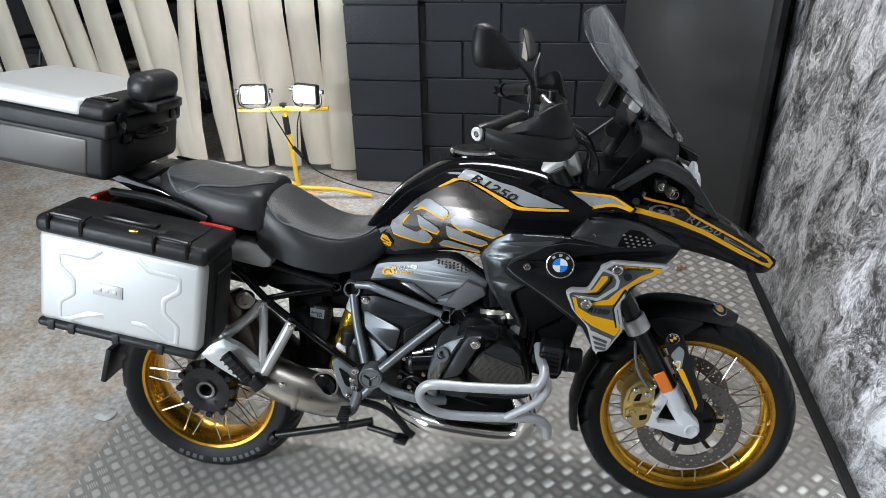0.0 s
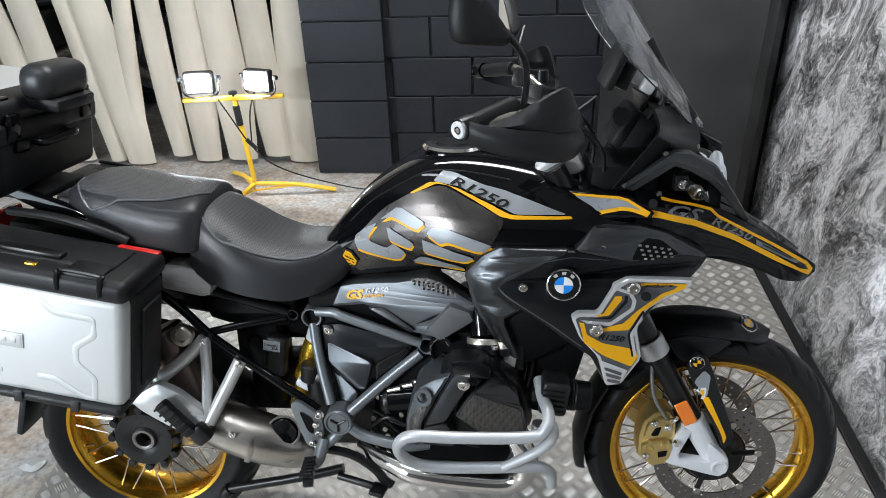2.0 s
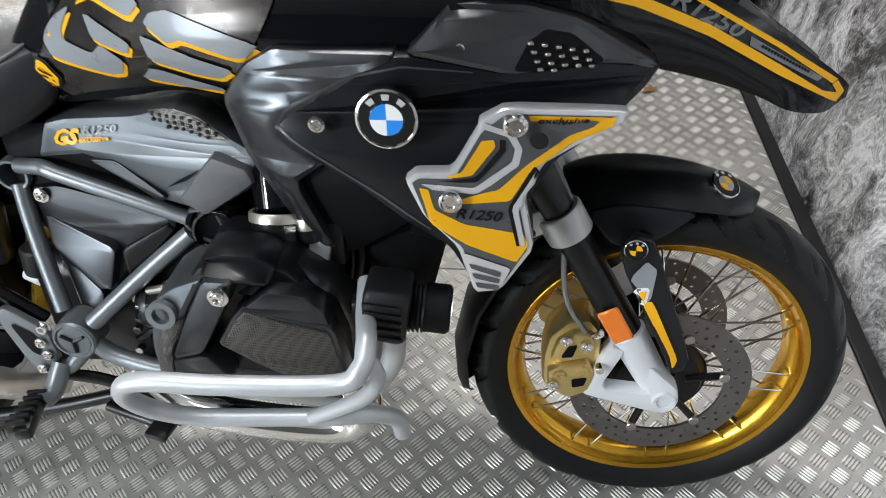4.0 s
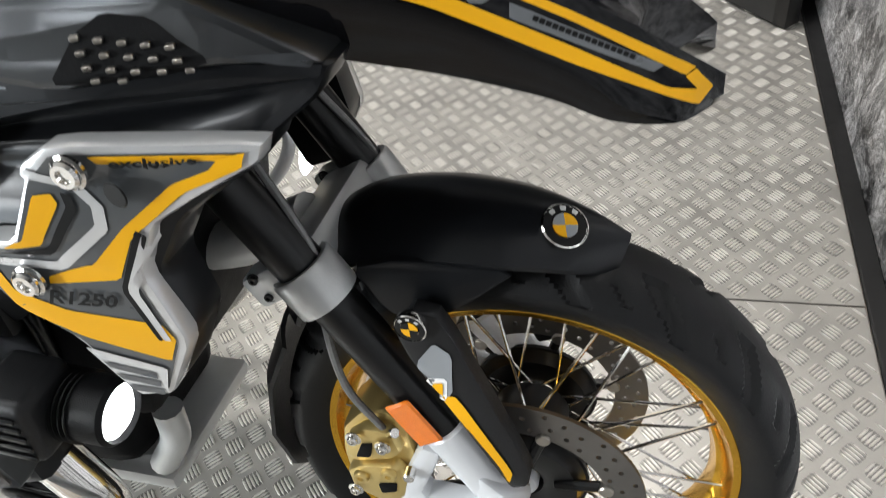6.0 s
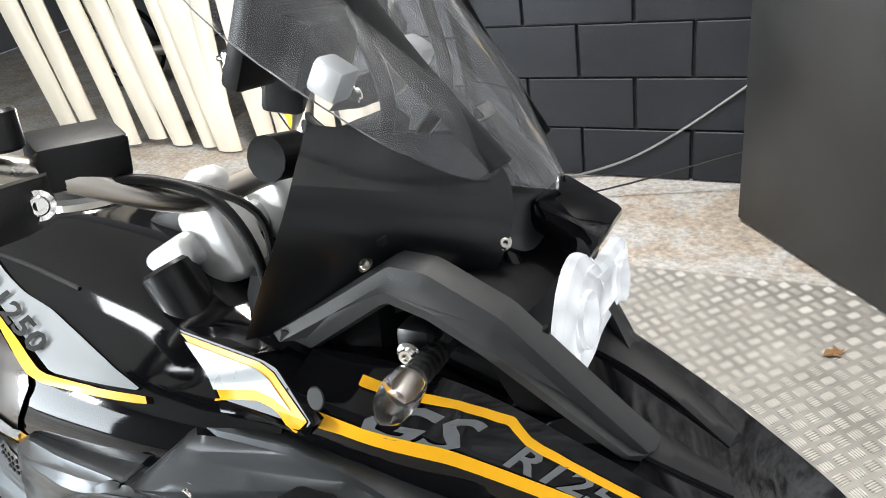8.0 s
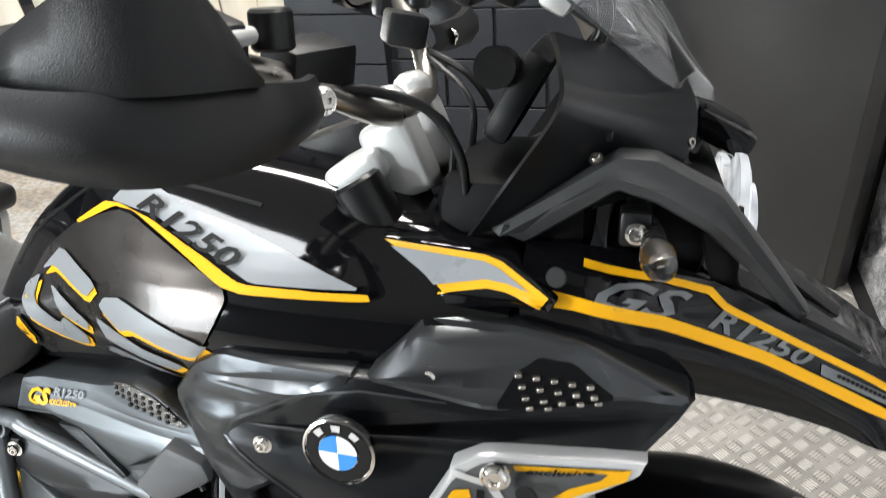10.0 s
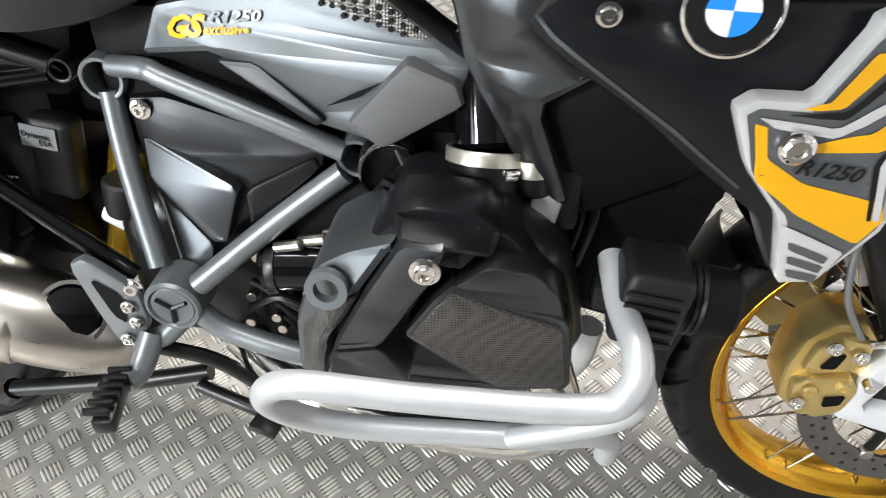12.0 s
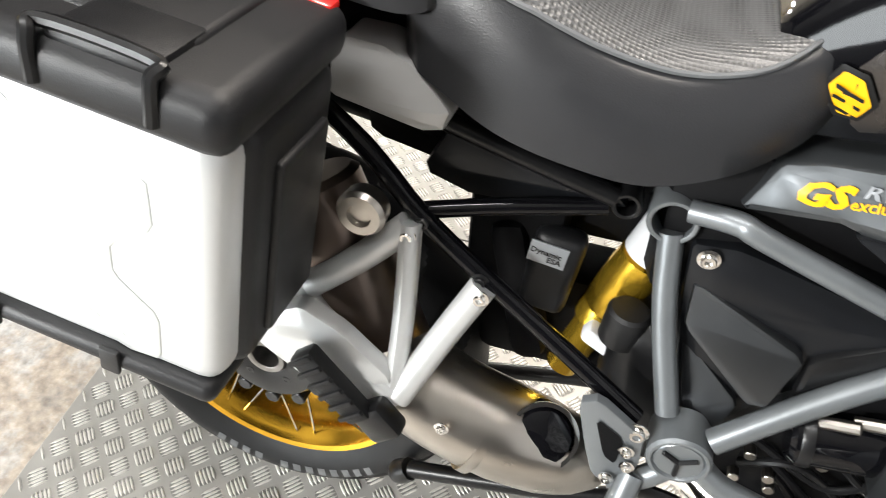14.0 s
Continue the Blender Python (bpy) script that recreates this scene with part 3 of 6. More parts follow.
for x, wd, slant in STRIPS:
    rings = []
    y0 = 2.6 + rng.uniform(-0.03, 0.03)
    foot = rng.uniform(0.0, 0.05)
    for z in np.linspace(foot, 2.6, 9):
        k = (z - 1.1)
        xc = x - slant * k * 0.9 + 0.012 * math.sin(3 * z + x * 9)
        hw = wd / 1.78 * (1 + 0.05 * math.sin(5 * z + x)) * (0.86 if z < foot + 0.02 else 1)
        row = []
        for s in np.linspace(-1, 1, 9):
            row.append((xc + hw * s, y0 - 0.03 * math.sqrt(max(0, 1 - s * s)), z))
        for s in np.linspace(1, -1, 5):
            row.append((xc + hw * s * 0.96, y0 + 0.010 - 0.027 * math.sqrt(max(0, 1 - s * s)), z))
        rings.append(row)
    st = loft("curtain_strip", rings, "cream", None)
    tagged(st, "scuffed cream plastic curtain strip hanging to the floor", "curtain", "strips before the store room")
slab("wall_lintel", (-6, 2.58, 2.6), (0.2, 2.68, 3.3), "plain", label="plain wall above the store room opening", category="wall")


# ---------------------------------------------------------------- twin work floodlight on its yellow tripod
def floodlight():
    t = thing("work_light", "twin floodlight, lit, on a yellow steel tripod", "work light")
    top, foot = np.array([-0.417, 2.12, 0.56]), np.array([-0.40, 2.15, 0.09])
    rod("mast", foot, top, 0.014, "lamp_yellow", t)
    rod("sleeve", (-0.414, 2.125, 0.42), (-0.417, 2.12, 0.53), 0.018, "trim", t)
    block("crossbar", (0.54, 0.03, 0.022), pose(-0.425, 2.12, 0.57, 0, -2.5, 0), "lamp_yellow", t, 0.004, 1)
    turned("knob", [(0, 0.03), (0.022, 0.025), (0.022, 0.012), (0.008, 0.01), (0.008, 0)], (-0.417, 2.11, 0.582), (0, 0, 1), "trim", t, 12)
    for e in ((0.04, 2.2, 0.012), (-0.62, 2.42, 0.012), (-0.48, 1.92, 0.012)):
        tube("leg", [(-0.40, 2.15, 0.07), ((-0.4 + e[0]) / 2, (2.15 + e[1]) / 2, 0.055), e], 0.012, "lamp_yellow", t)
        rod("brace", (-0.403, 2.147, 0.03), ((-0.4 + e[0]) / 2, (2.15 + e[1]) / 2, 0.05), 0.006, "lamp_yellow", t)
    for x, z, turn in ((-0.584, 0.655, 8), (-0.279, 0.664, -16)):
        m = pose(x, 2.1, z, -6, 0, turn)
        body = block("lamp_head", (0.15, 0.05, 0.115), m @ pose(0, 0.02, 0), "trim", t, 0.012, 2)
        block("lamp_lens", (0.125, 0.006, 0.088), m @ pose(0, -0.008, 0), "glow", body, 0.002, 1)
        for k in range(6):
            block("cooling_fin", (0.004, 0.03, 0.09), m @ pose(-0.05 + 0.02 * k, 0.055, 0), "trim", body, 0)
        p = [m @ Vector(q) for q in ((-0.088, 0.02, 0.02), (-0.09, 0.02, -0.05), (-0.04, 0.02, -0.08), (0.04, 0.02, -0.08), (0.09, 0.02, -0.05), (0.088, 0.02, 0.02))]
        tube("bracket", p, 0.005, "trim", body, 8)
        for s in (-1, 1):
            q = m @ Vector((s * 0.088, 0.02, 0.02))
            rod("wing_knob", q, m @ Vector((s * 0.11, 0.02, 0.02)), 0.012, "trim", body, 10)
        area_lamp("flood_beam", m @ pose(0, -0.02, 0, 90, 0, 0), 0.12, 0.085, 20, (0.97, 0.99, 1))
    tube("cable", [(-0.53, 2.12, 0.61), (-0.45, 2.08, 0.5), (-0.36, 2.08, 0.33), (-0.25, 2.1, 0.2), (-0.02, 2.2, 0.06), (0.3, 2.2, 0.008), (0.8, 2.3, 0.006), (1.5, 2.42, 0.2)], 0.004, "trim", t, 8)
    tube("cable", [(-0.3, 2.13, 0.62), (-0.34, 2.1, 0.5), (-0.35, 2.08, 0.35)], 0.004, "trim", t, 8)
    rod("cable_joint", (-0.375, 2.075, 0.36), (-0.33, 2.085, 0.3), 0.011, "trim", t, 10)
    return t


floodlight()
wc = thing("wall_cable", "pale grey cable running up the block wall", "cable")
tube("cable", [(.70, 2.47, .006), (.80, 2.505, .012), (1.0, 2.515, .09), (1.2, 2.515, .22), (1.41, 2.512, .385), (1.47, 2.5, .44)], .006, "hose", wc, 8)
sc_ = thing("plastic_scrap", "crumpled clear plastic scrap on the concrete floor", "litter", pose(-.54, .16, .0, 0, 0, 20))
rs_ = random.Random(3)
pv_ = [(.045 * math.cos(k * .785) * rs_.uniform(.7, 1.1), .035 * math.sin(k * .785) * rs_.uniform(.7, 1.1), rs_.uniform(-.006, .004)) for k in range(8)] + [(.02 * math.cos(k * 1.57), .016 * math.sin(k * 1.57), rs_.uniform(.004, .014)) for k in range(4)]
link("film", pv_, [(k, (k + 1) % 8, 8 + ((k + 1) // 2) % 4, 8 + (k // 2) % 4) if k % 2 else (k, (k + 1) % 8, 8 + (k // 2) % 4) for k in range(8)] + [(8, 9, 10, 11)], "case", sc_, angle=10)
lf = thing("dry_leaf", "curled dry brown leaf on the tread plate", "leaf", pose(1.772, 1.493, 0.003, 0, 0, 30))
link("blade", [(-.03, 0, 0), (-.012, .018, .008), (.01, .012, .004), (.012, .028, .01), (.02, .006, .003), (.034, 0, .01), (.016, -.01, .002), (.006, -.026, .009), (-.006, -.01, .003), (-.02, -.014, .008), (0, 0, .006)],
     [(10, 0, 1), (10, 1, 2), (10, 2, 3), (10, 3, 4), (10, 4, 5), (10, 5, 6), (10, 6, 7), (10, 7, 8), (10, 8, 9), (10, 9, 0)], "leaf", lf)
# ---------------------------------------------------------------- the motorcycle, leaning on its side stand (x ahead, -y its right side)
bike = thing("motorcycle", "black and gold adventure touring motorcycle leaning on its side stand", "motorcycle", BIKE)


def wheel(name, x, z, r_tyre, half, r_rim, rim_half, front):
    """A spoked gold rim that carries its tyre, hub, discs and spokes."""
    c = np.array([x, 0, z])
    rr = r_rim
    prof = [(rr, -rim_half), (rr - .004, -rim_half - .003), (rr - .012, -rim_half), (rr - .017, -rim_half + .012), (rr - .026, -rim_half + .022), (rr - .03, -rim_half * .45), (rr - .036, 0),
            (rr - .03, rim_half * .45), (rr - .026, rim_half - .022), (rr - .017, rim_half - .012), (rr - .012, rim_half), (rr - .004, rim_half + .003), (rr, rim_half),
            (rr - .012, rim_half - .006), (rr - .02, 0), (rr - .012, -rim_half + .006), (rr, -rim_half)]
    rim = turned(name, prof, c, (0, 1, 0), "gold", bike, 120, "gold anodised spoked wheel rim")
    # tyre with cut tread grooves
    n, k = 400, 41
    verts, faces = [], []
    for i in range(n):
        th = 2 * math.pi * i / n
        for j in range(k):
            s = -1 + 2 * j / (k - 1)
            ph = s * 2.15
            if abs(ph) < 1.45:
                r, y = r_tyre - half * 0.62 * (1 - math.cos(ph)) , half * math.sin(ph) / math.sin(1.45)
            else:
                u = (abs(ph) - 1.45) / 0.7
                r0 = r_tyre - half * 0.62 * (1 - math.cos(1.45))
                r, y = r0 + (rr - .008 - r0) * u, math.copysign(half + (rim_half - .002 - half) * u ** 1.6, ph)
            if abs(ph) < 1.3:
                g = (th * (17 if front else 15) / (2 * math.pi) * 1.0 + 0.55 * abs(s) * 1.6 + (0.5 if s > 0 else 0)) % 1.0
                if g < 0.2 and 0.1 < abs(s) < 0.62:
                    r -= 0.006
                if 0.5 < g < 0.6 and 0.3 < abs(s) < 0.5:
                    r -= 0.004
            verts.append((x + r * math.cos(th), y, z + r * math.sin(th)))
    for i in range(n):
        for j in range(k - 1):
            a, b = i * k + j, ((i + 1) % n) * k + j
            faces.append((a, a + 1, b + 1, b))
    link("tyre", verts, faces, "rubber", rim, "black road tyre with slanted grooves", 28)
    # spokes, crossed in pairs
    hub_r = .052 if front else .062
    for i in range(40):
        th = 2 * math.pi * (i + .5) / 40
        off = (0.42 if i % 2 else -0.42)
        s = -1 if (i // 2) % 2 else 1
        p1 = np.array([x + (rr - .02) * math.cos(th), s * (rim_half - .016), z + (rr - .02) * math.sin(th)])
        p0 = np.array([x + hub_r * math.cos(th + off), s * (.045 if front else .05), z + hub_r * math.sin(th + off)])
        rod("spoke", p0, p1, .0021, "chrome", rim, 6)
    if front:
        rod("hub", c + [0, -.055, 0], c + [0, .055, 0], .05, "dark", rim, 32)
        ring("hub_bore", c + [0, -.075, 0], (0, 1, 0), .024, .013, .05, "white", rim)
    else:
        rod("hub", c + [0, -.05, 0], c + [0, .06, 0], .058, "dark", rim, 32)
        ring("hub_flange", c + [0, -.075, 0], (0, 1, 0), .098, .03, .02, "dark", rim, 40)
        ring("hub_bore", c + [0, -.085, 0], (0, 1, 0), .034, .022, .03, "disc", rim, 30)
        for i in range(5):
            th = 2 * math.pi * i / 5 + .3
            bolt(c + [.052 * math.cos(th), -.077, .052 * math.sin(th)], rim, .007, material="dark")
        for i in range(12):
            th = 2 * math.pi * i / 12
            rod("flange_lug", c + [.092 * math.cos(th), -.085, .092 * math.sin(th)], c + [.092 * math.cos(th), -.055, .092 * math.sin(th)], .012, "satin", rim, 10)
    return rim, c


def disc(at, r_out, r_in, parent, holes=3):
    """A drilled brake disc with true holes."""
    from mathutils.geometry import tessellate_polygon
    c = np.array(at)
    loops = [[(r * math.cos(t), r * math.sin(t)) for t in np.linspace(0, 2 * np.pi, 72, endpoint=False)] for r in (r_out, r_in)]
    for i in range(36):
        for q in range(2):
            th = 2 * math.pi * (i + .5 * q) / 36
            rr = r_in + (r_out - r_in) * (.3 + .4 * q + .12 * math.sin(i * 2.1))
            loops.append([(rr * math.cos(th) + .0034 * math.cos(t), rr * math.sin(th) + .0034 * math.sin(t)) for t in np.linspace(0, 2 * np.pi, 8, endpoint=False)])
    tri = tessellate_polygon([[Vector((a, b, 0)) for a, b in lp] for lp in loops])
    flat = [p for lp in loops for p in lp]
    n = len(flat)
    v = [(c[0] + a, c[1], c[2] + b) for a, b in flat] + [(c[0] + a, c[1] + .005, c[2] + b) for a, b in flat]
    f = [tuple(t) for t in tri] + [tuple(i + n for i in t) for t in tri]
    k = 0
    for lp in loops:
        m = len(lp)
        f += [(k + i, k + (i + 1) % m, n + k + (i + 1) % m, n + k + i) for i in range(m)]
        k += m
    d = link("brake_disc", v, f, "disc", parent, "drilled steel brake disc", 30)
    return d


FX, FZ = 1.528, .321
front, fc = wheel("front_wheel", FX, FZ, .325, .062, .262, .043, True)
rear, rc = wheel("rear_wheel", 0.0, .316, .318, .086, .232, .066, False)
for y in (-.085, .08):
    disc((FX, y, FZ), .1525, .108, front)
    for i in range(6):
        th = 2 * math.pi * i / 6 + .2
        rod("disc_arm", (FX + .045 * math.cos(th), y + .01, FZ + .045 * math.sin(th)), (FX + .112 * math.cos(th), y + .004, FZ + .112 * math.sin(th)), .007, "dark", front, 8)
        rod("disc_button", (FX + .108 * math.cos(th), y - .004, FZ + .108 * math.sin(th)), (FX + .108 * math.cos(th), y + .009, FZ + .108 * math.sin(th)), .009, "titan", front, 12)
for y in (-.07, .07):
    ring("disc_carrier", (FX, y, FZ), (0, 1, 0), .085, .03, .008, "dark", front, 40)
disc((0, .075, .316), .138, .095, rear)
ring("sensor_ring", (FX, -.068, FZ), (0, 1, 0), .06, .045, .004, "dark", front)
block("balance_weight", (.03, .012, .012), pose(-.125, -.03, .135, 0, -40, 0), "dark", rear, .003)
block("balance_weight", (.016, .012, .01), pose(-.105, -.03, .118, 0, -40, 0), "dark", rear, .003)
block("balance_weight", (.02, .01, .01), pose(FX + .175, -.01, FZ - .15, 0, 40, 0), "dark", front, .003)
rod("valve", (-.2, -.045, .26), (-.17, -.05, .27), .004, "chrome", rear, 8)
ty = next(q for q in rear.children if q.name.startswith("tyre"))
sidewall = tree_of(ty)
for i in range(13):      # worn-out raised marks on the rear side wall
    if i in (4,):
        continue
    th = radians(-115 + i * 5.2)
    e = np.array([math.cos(th), math.sin(th)])
    q = np.array([-e[1], e[0]])
    o = np.array([0, .316]) + e * .258
    film("raised_mark", [o - q * .007, o + q * .007, o + q * .007 + e * .014, o - q * .007 + e * .014], sidewall, "midgrey", rear, .001, 0)

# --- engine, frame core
# hollow blocks: shade between the engine parts, put into their colour
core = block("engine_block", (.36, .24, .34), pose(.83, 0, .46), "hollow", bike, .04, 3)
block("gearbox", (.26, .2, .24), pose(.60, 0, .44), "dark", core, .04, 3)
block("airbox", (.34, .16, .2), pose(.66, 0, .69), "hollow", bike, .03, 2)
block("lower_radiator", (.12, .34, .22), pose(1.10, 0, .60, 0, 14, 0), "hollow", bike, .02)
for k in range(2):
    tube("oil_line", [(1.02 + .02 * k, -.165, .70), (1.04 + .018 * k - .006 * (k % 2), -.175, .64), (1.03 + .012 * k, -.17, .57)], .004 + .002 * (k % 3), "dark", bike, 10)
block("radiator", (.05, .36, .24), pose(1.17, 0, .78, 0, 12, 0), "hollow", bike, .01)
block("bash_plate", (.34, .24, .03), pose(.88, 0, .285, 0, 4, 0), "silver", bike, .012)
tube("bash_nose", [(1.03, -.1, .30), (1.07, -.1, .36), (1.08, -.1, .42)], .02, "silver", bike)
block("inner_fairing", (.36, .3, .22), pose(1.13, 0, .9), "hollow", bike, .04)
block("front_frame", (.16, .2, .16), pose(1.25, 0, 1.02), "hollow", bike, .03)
for k in range(6):
    block("cooling_fin", (.12, .12, .004), pose(.93, -.19, .47 + .018 * k), "hollow", core, 0)
    block("case_rib", (.05, .008, .006), pose(.865, -.205, .61 + .011 * k, 0, 25, 0), "dark", core, 0)
starter = rod("starter_motor", (.68, -.13, .495), (.80, -.13, .51), .034, "gloss", bike, 24)
ring("starter_band", (.69, -.13, .496), (1, 0, .1), .036, .03, .012, "dark", starter)
for s in (-1, 1):
    cover = panel("cylinder_cover", [(.762, -.220, .462), (.77, -.240, .549), (.795, -.245, .607), (.827, -.250, .643), (.866, -.260, .669), (.929, -.280, .682), (.974, -.275, .667), (1.008, -.265, .645), (1.027, -.260, .619), (1.06, -.250, .5), (.993, -.260, .485), (.906, -.260, .482), (.826, -.250, .48)],
                  .17, "sheen", bike, .03, .16, "black cylinder head cover", .010, s)
    if s == 1:
        rc_cover = cover
base = panel("cover_base", [(.79, -.275, .50), (.80, -.28, .603), (.867, -.288, .69), (.967, -.28, .679), (1.025, -.272, .609), (1.041, -.265, .548), (1.046, -.262, .464), (.80, -.262, .462)], .12, "satin", rc_cover, .012, .12, "satin black engine cover")
side_frame = panel("cover_frame", [(.761, -.275, .47), (.763, -.275, .543), (.785, -.285, .611), (.796, -.288, .63), (.824, -.292, .651), (.87, -.30, .673), (.867, -.302, .661), (.84, -.302, .616), (.801, -.295, .54), (.792, -.285, .47)], .10, "panel", rc_cover, .007, .12, "grey cover frame")
film("mesh_panel", [(.768, .485), (.772, .54), (.80, .585), (.836, .612), (.82, .58), (.80, .545), (.79, .485)], tree_of(side_frame), "mesh", side_frame, .002, .1, "dark woven mesh insert")
panel("cover_rib", [(.877, -.316, .68), (.918, -.32, .682), (.907, -.322, .649), (.885, -.322, .61), (.859, -.322, .564), (.808, -.312, .542), (.843, -.316, .618)], .05, "sheen", rc_cover, .006, .1, "graphite cover rib")
panel("cover_rib_foot", [(.808, -.311, .541), (.859, -.321, .562), (.884, -.305, .505), (.87, -.296, .48), (.80, -.296, .485)], .05, "sheen", rc_cover, .004, .1)
panel("cover_cap", [(.921, -.312, .636), (.953, -.308, .66), (.997, -.30, .648), (1.019, -.293, .621), (1.028, -.29, .585), (.974, -.306, .613)], .04, "sheen", rc_cover, .004, .12)
panel("mesh_frame", [(.879, -.314, .577), (.907, -.315, .624), (.923, -.312, .641), (.974, -.307, .618), (1.031, -.292, .592), (1.044, -.281, .493), (.971, -.291, .492), (.924, -.306, .537)], .03, "sheen", rc_cover, .003, .08)
panel("mesh_panel", [(.885, -.3185, .578), (.908, -.3185, .617), (.924, -.3155, .634), (.974, -.3105, .612), (1.026, -.2965, .586), (1.038, -.2855, .50), (.971, -.2955, .499), (.927, -.3105, .544)], .02, "mesh", rc_cover, .003, .08, "dark woven mesh insert")
panel("cover_crest", [(.867, -.282, .692), (.889, -.282, .697), (.94, -.28, .694), (.962, -.28, .678), (.955, -.300, .662), (.919, -.312, .674), (.873, -.308, .677)], .06, "satin", rc_cover, .005, .1)
ring("oil_cap", (.808, -.297, .615), (0, -1, .15), .020, .012, .012, "frame", rc_cover)
bolt((.901, -.328, .666), rc_cover, .009)


# intake stub, clamps, spark coil, hoses
for p, q, r, mt in (((.93, -.12, .80), (.942, -.17, .70), .034, "gloss"), ((.942, -.172, .70), (.942, -.18, .66), .040, "dark"), ((.942, -.18, .665), (.938, -.2, .60), .036, "gloss")):
    rod("intake_stub", p, q, r, mt, bike, 28)
for p in ((.942, -.170, .700), (.940, -.192, .632)):
    band_ = ring("hose_clamp", p, (0, -.35, -.94), .0425, .037, .013, "band", bike, 32)
    block("clamp_screw", (.016, .012, .010), pose(p[0] + .022, p[1] - .038, p[2] - .006, 0, 10, 30), "chrome", band_, .002)
hubd = turned("sensor_plug", [(.030, .03), (.030, .004), (.027, 0), (.024, .004), (.012, .006), (0, .006)], (.842, -.165, .662), (-.25, 1, -.1), "dark", bike, 28, "round black sensor plug")
ring("plug_rim", (.842, -.168, .662), (-.25, 1, -.1), .0315, .0285, .006, "chrome", hubd, 28)
for k in range(5):
    tube("ribbon_cable", [(.85 + .004 * k, -.168, .688 - .004 * k), (.868 + .004 * k, -.186, .662 - .002 * k), (.878 + .004 * k, -.195, .640), (.905 + .004 * k, -.205, .630 - .003 * k), (.935, -.215, .612 - .003 * k)], .0028, "trim", hubd, 8)
plug2 = rod("coil_plug", (.984, -.185, .722), (.990, -.195, .668), .017, "dark", bike, 18)
ring("plug_collar", (.986, -.188, .703), (.1, -.18, -.97), .019, .016, .016, "band", plug2, 20)
for k in range(3):
    rod("pipe_stub", (.70 + .03 * k, -.14, .53 + .012 * k), (.735 + .03 * k, -.15, .545 + .012 * k), .007, "titan", bike, 10)
block("clamp_block", (.03, .03, .04), pose(1.0, -.19, .655, 0, 10, 0), "silver", bike, .005)
block("coil", (.05, .05, .07), pose(1.01, -.17, .66), "dark", bike, .008)
rng2 = random.Random(7)
for k in range(7):
    y = -.1 - .012 * k
    tube("cable", [(.84 + .01 * k, y, .66), (.88, y - .03, .645 - .008 * k), (.93, -.2, .63 - .01 * k), (.97, -.17, .60 - .01 * k)], .004, "hose" if k % 3 == 0 else "trim", bike, 8)
for k in range(10):
    x0, z0 = rng2.uniform(.64, .78), rng2.uniform(.40, .60)
    tube("cable", [(x0, -.125, z0), (x0 + rng2.uniform(.03, .1), -.14, z0 + rng2.uniform(-.05, .05)), (x0 + .15, -.13, z0 + rng2.uniform(-.06, .06))], .005, "dark", bike, 8)
    rod("stud", (x0, -.12, z0 - .02), (x0, -.135, z0 - .02), .007, "titan", bike, 8)

# --- grey trellis frame
R1, R2, PV = (.506, -.09, .702), (.799, -.124, .648), (.576, -.172, .455)
ring("frame_ring", R1, (0, 1, 0), .0265, .021, .04, "frame", bike, 36)
ring("frame_ring", R2, (0, 1, 0), .0235, .018, .04, "frame", bike, 36)
tube("frame_tube", [(.508, -.08, .685), (.522, -.105, .60), (.553, -.145, .49)], .0135, "frame", bike)
tube("frame_tube", [(.783, -.12, .628), (.70, -.135, .56), (.605, -.16, .478)], .0145, "frame", bike)
tube("frame_tube", [(.52, -.085, .718), (.566, -.098, .722), (.60, -.105, .712), (.785, -.122, .655)], .0125, "frame", bike)
tube("frame_tube", [(.60, -.165, .44), (.64, -.17, .415), (.74, -.18, .398), (.80, -.16, .39)], .0145, "frame", bike)
pv = turned("pivot_cap", [(.036, .05), (.036, .004), (.033, 0), (.030, 0), (.028, .004), (.026, .002), (0, .002)], (PV[0], -.182, PV[2]), (0, 1, 0), "frame", bike, 36)
for k in range(3):
    rod("cap_rib", (PV[0], -.182, PV[2]), (PV[0] + .022 * math.cos(k * 2.1 + .5), -.182, PV[2] + .022 * math.sin(k * 2.1 + .5)), .003, "dark", pv, 6)
tube("frame_tube", [(.575, -.16, .42), (.545, -.165, .39), (.51, -.165, .375)], .014, "frame", bike)
bolt((.526, -.17, .473), bike, .009)
bolt((.551, -.07, .751), bike, .009)
bolt((.549, -.098, .674), bike, .008)

# --- black rear subframe
ring("subframe_ring", (.458, -.088, .708), (0, 1, 0), .0155, .011, .03, "dark", bike, 24)
tube("subframe_tube", [(.446, -.08, .712), (.36, -.085, .738), (.20, -.09, .787), (.0, -.095, .86)], .011, "dark", bike)
tube("subframe_tube", [(.44, -.08, .70), (.33, -.1, .684), (.24, -.118, .668)], .010, "gloss", bike)
tube("subframe_tube", [(.1, -.105, .79), (.182, -.115, .735), (.264, -.125, .657), (.40, -.138, .56), (.522, -.152, .476)], .0115, "gloss", bike)
bolt((.255, -.13, .665), bike, .007, material="dark")
bolt((.325, -.14, .61), bike, .007, material="dark")
panel("side_cover", [(.235, -.085, .70), (.27, -.085, .765), (.45, -.085, .715), (.46, -.08, .70), (.30, -.08, .675)], .03, "satin", bike, .003)
panel("tail_panel", [(.149, -.128, .792), (.154, -.128, .838), (.17, -.128, .858), (.21, -.13, .856), (.239, -.133, .843), (.281, -.138, .803), (.273, -.138, .781), (.251, -.136, .775)], .05, "tail_grey", bike, .006, .08, "light grey tail side panel", 0, 1, .006, .03)
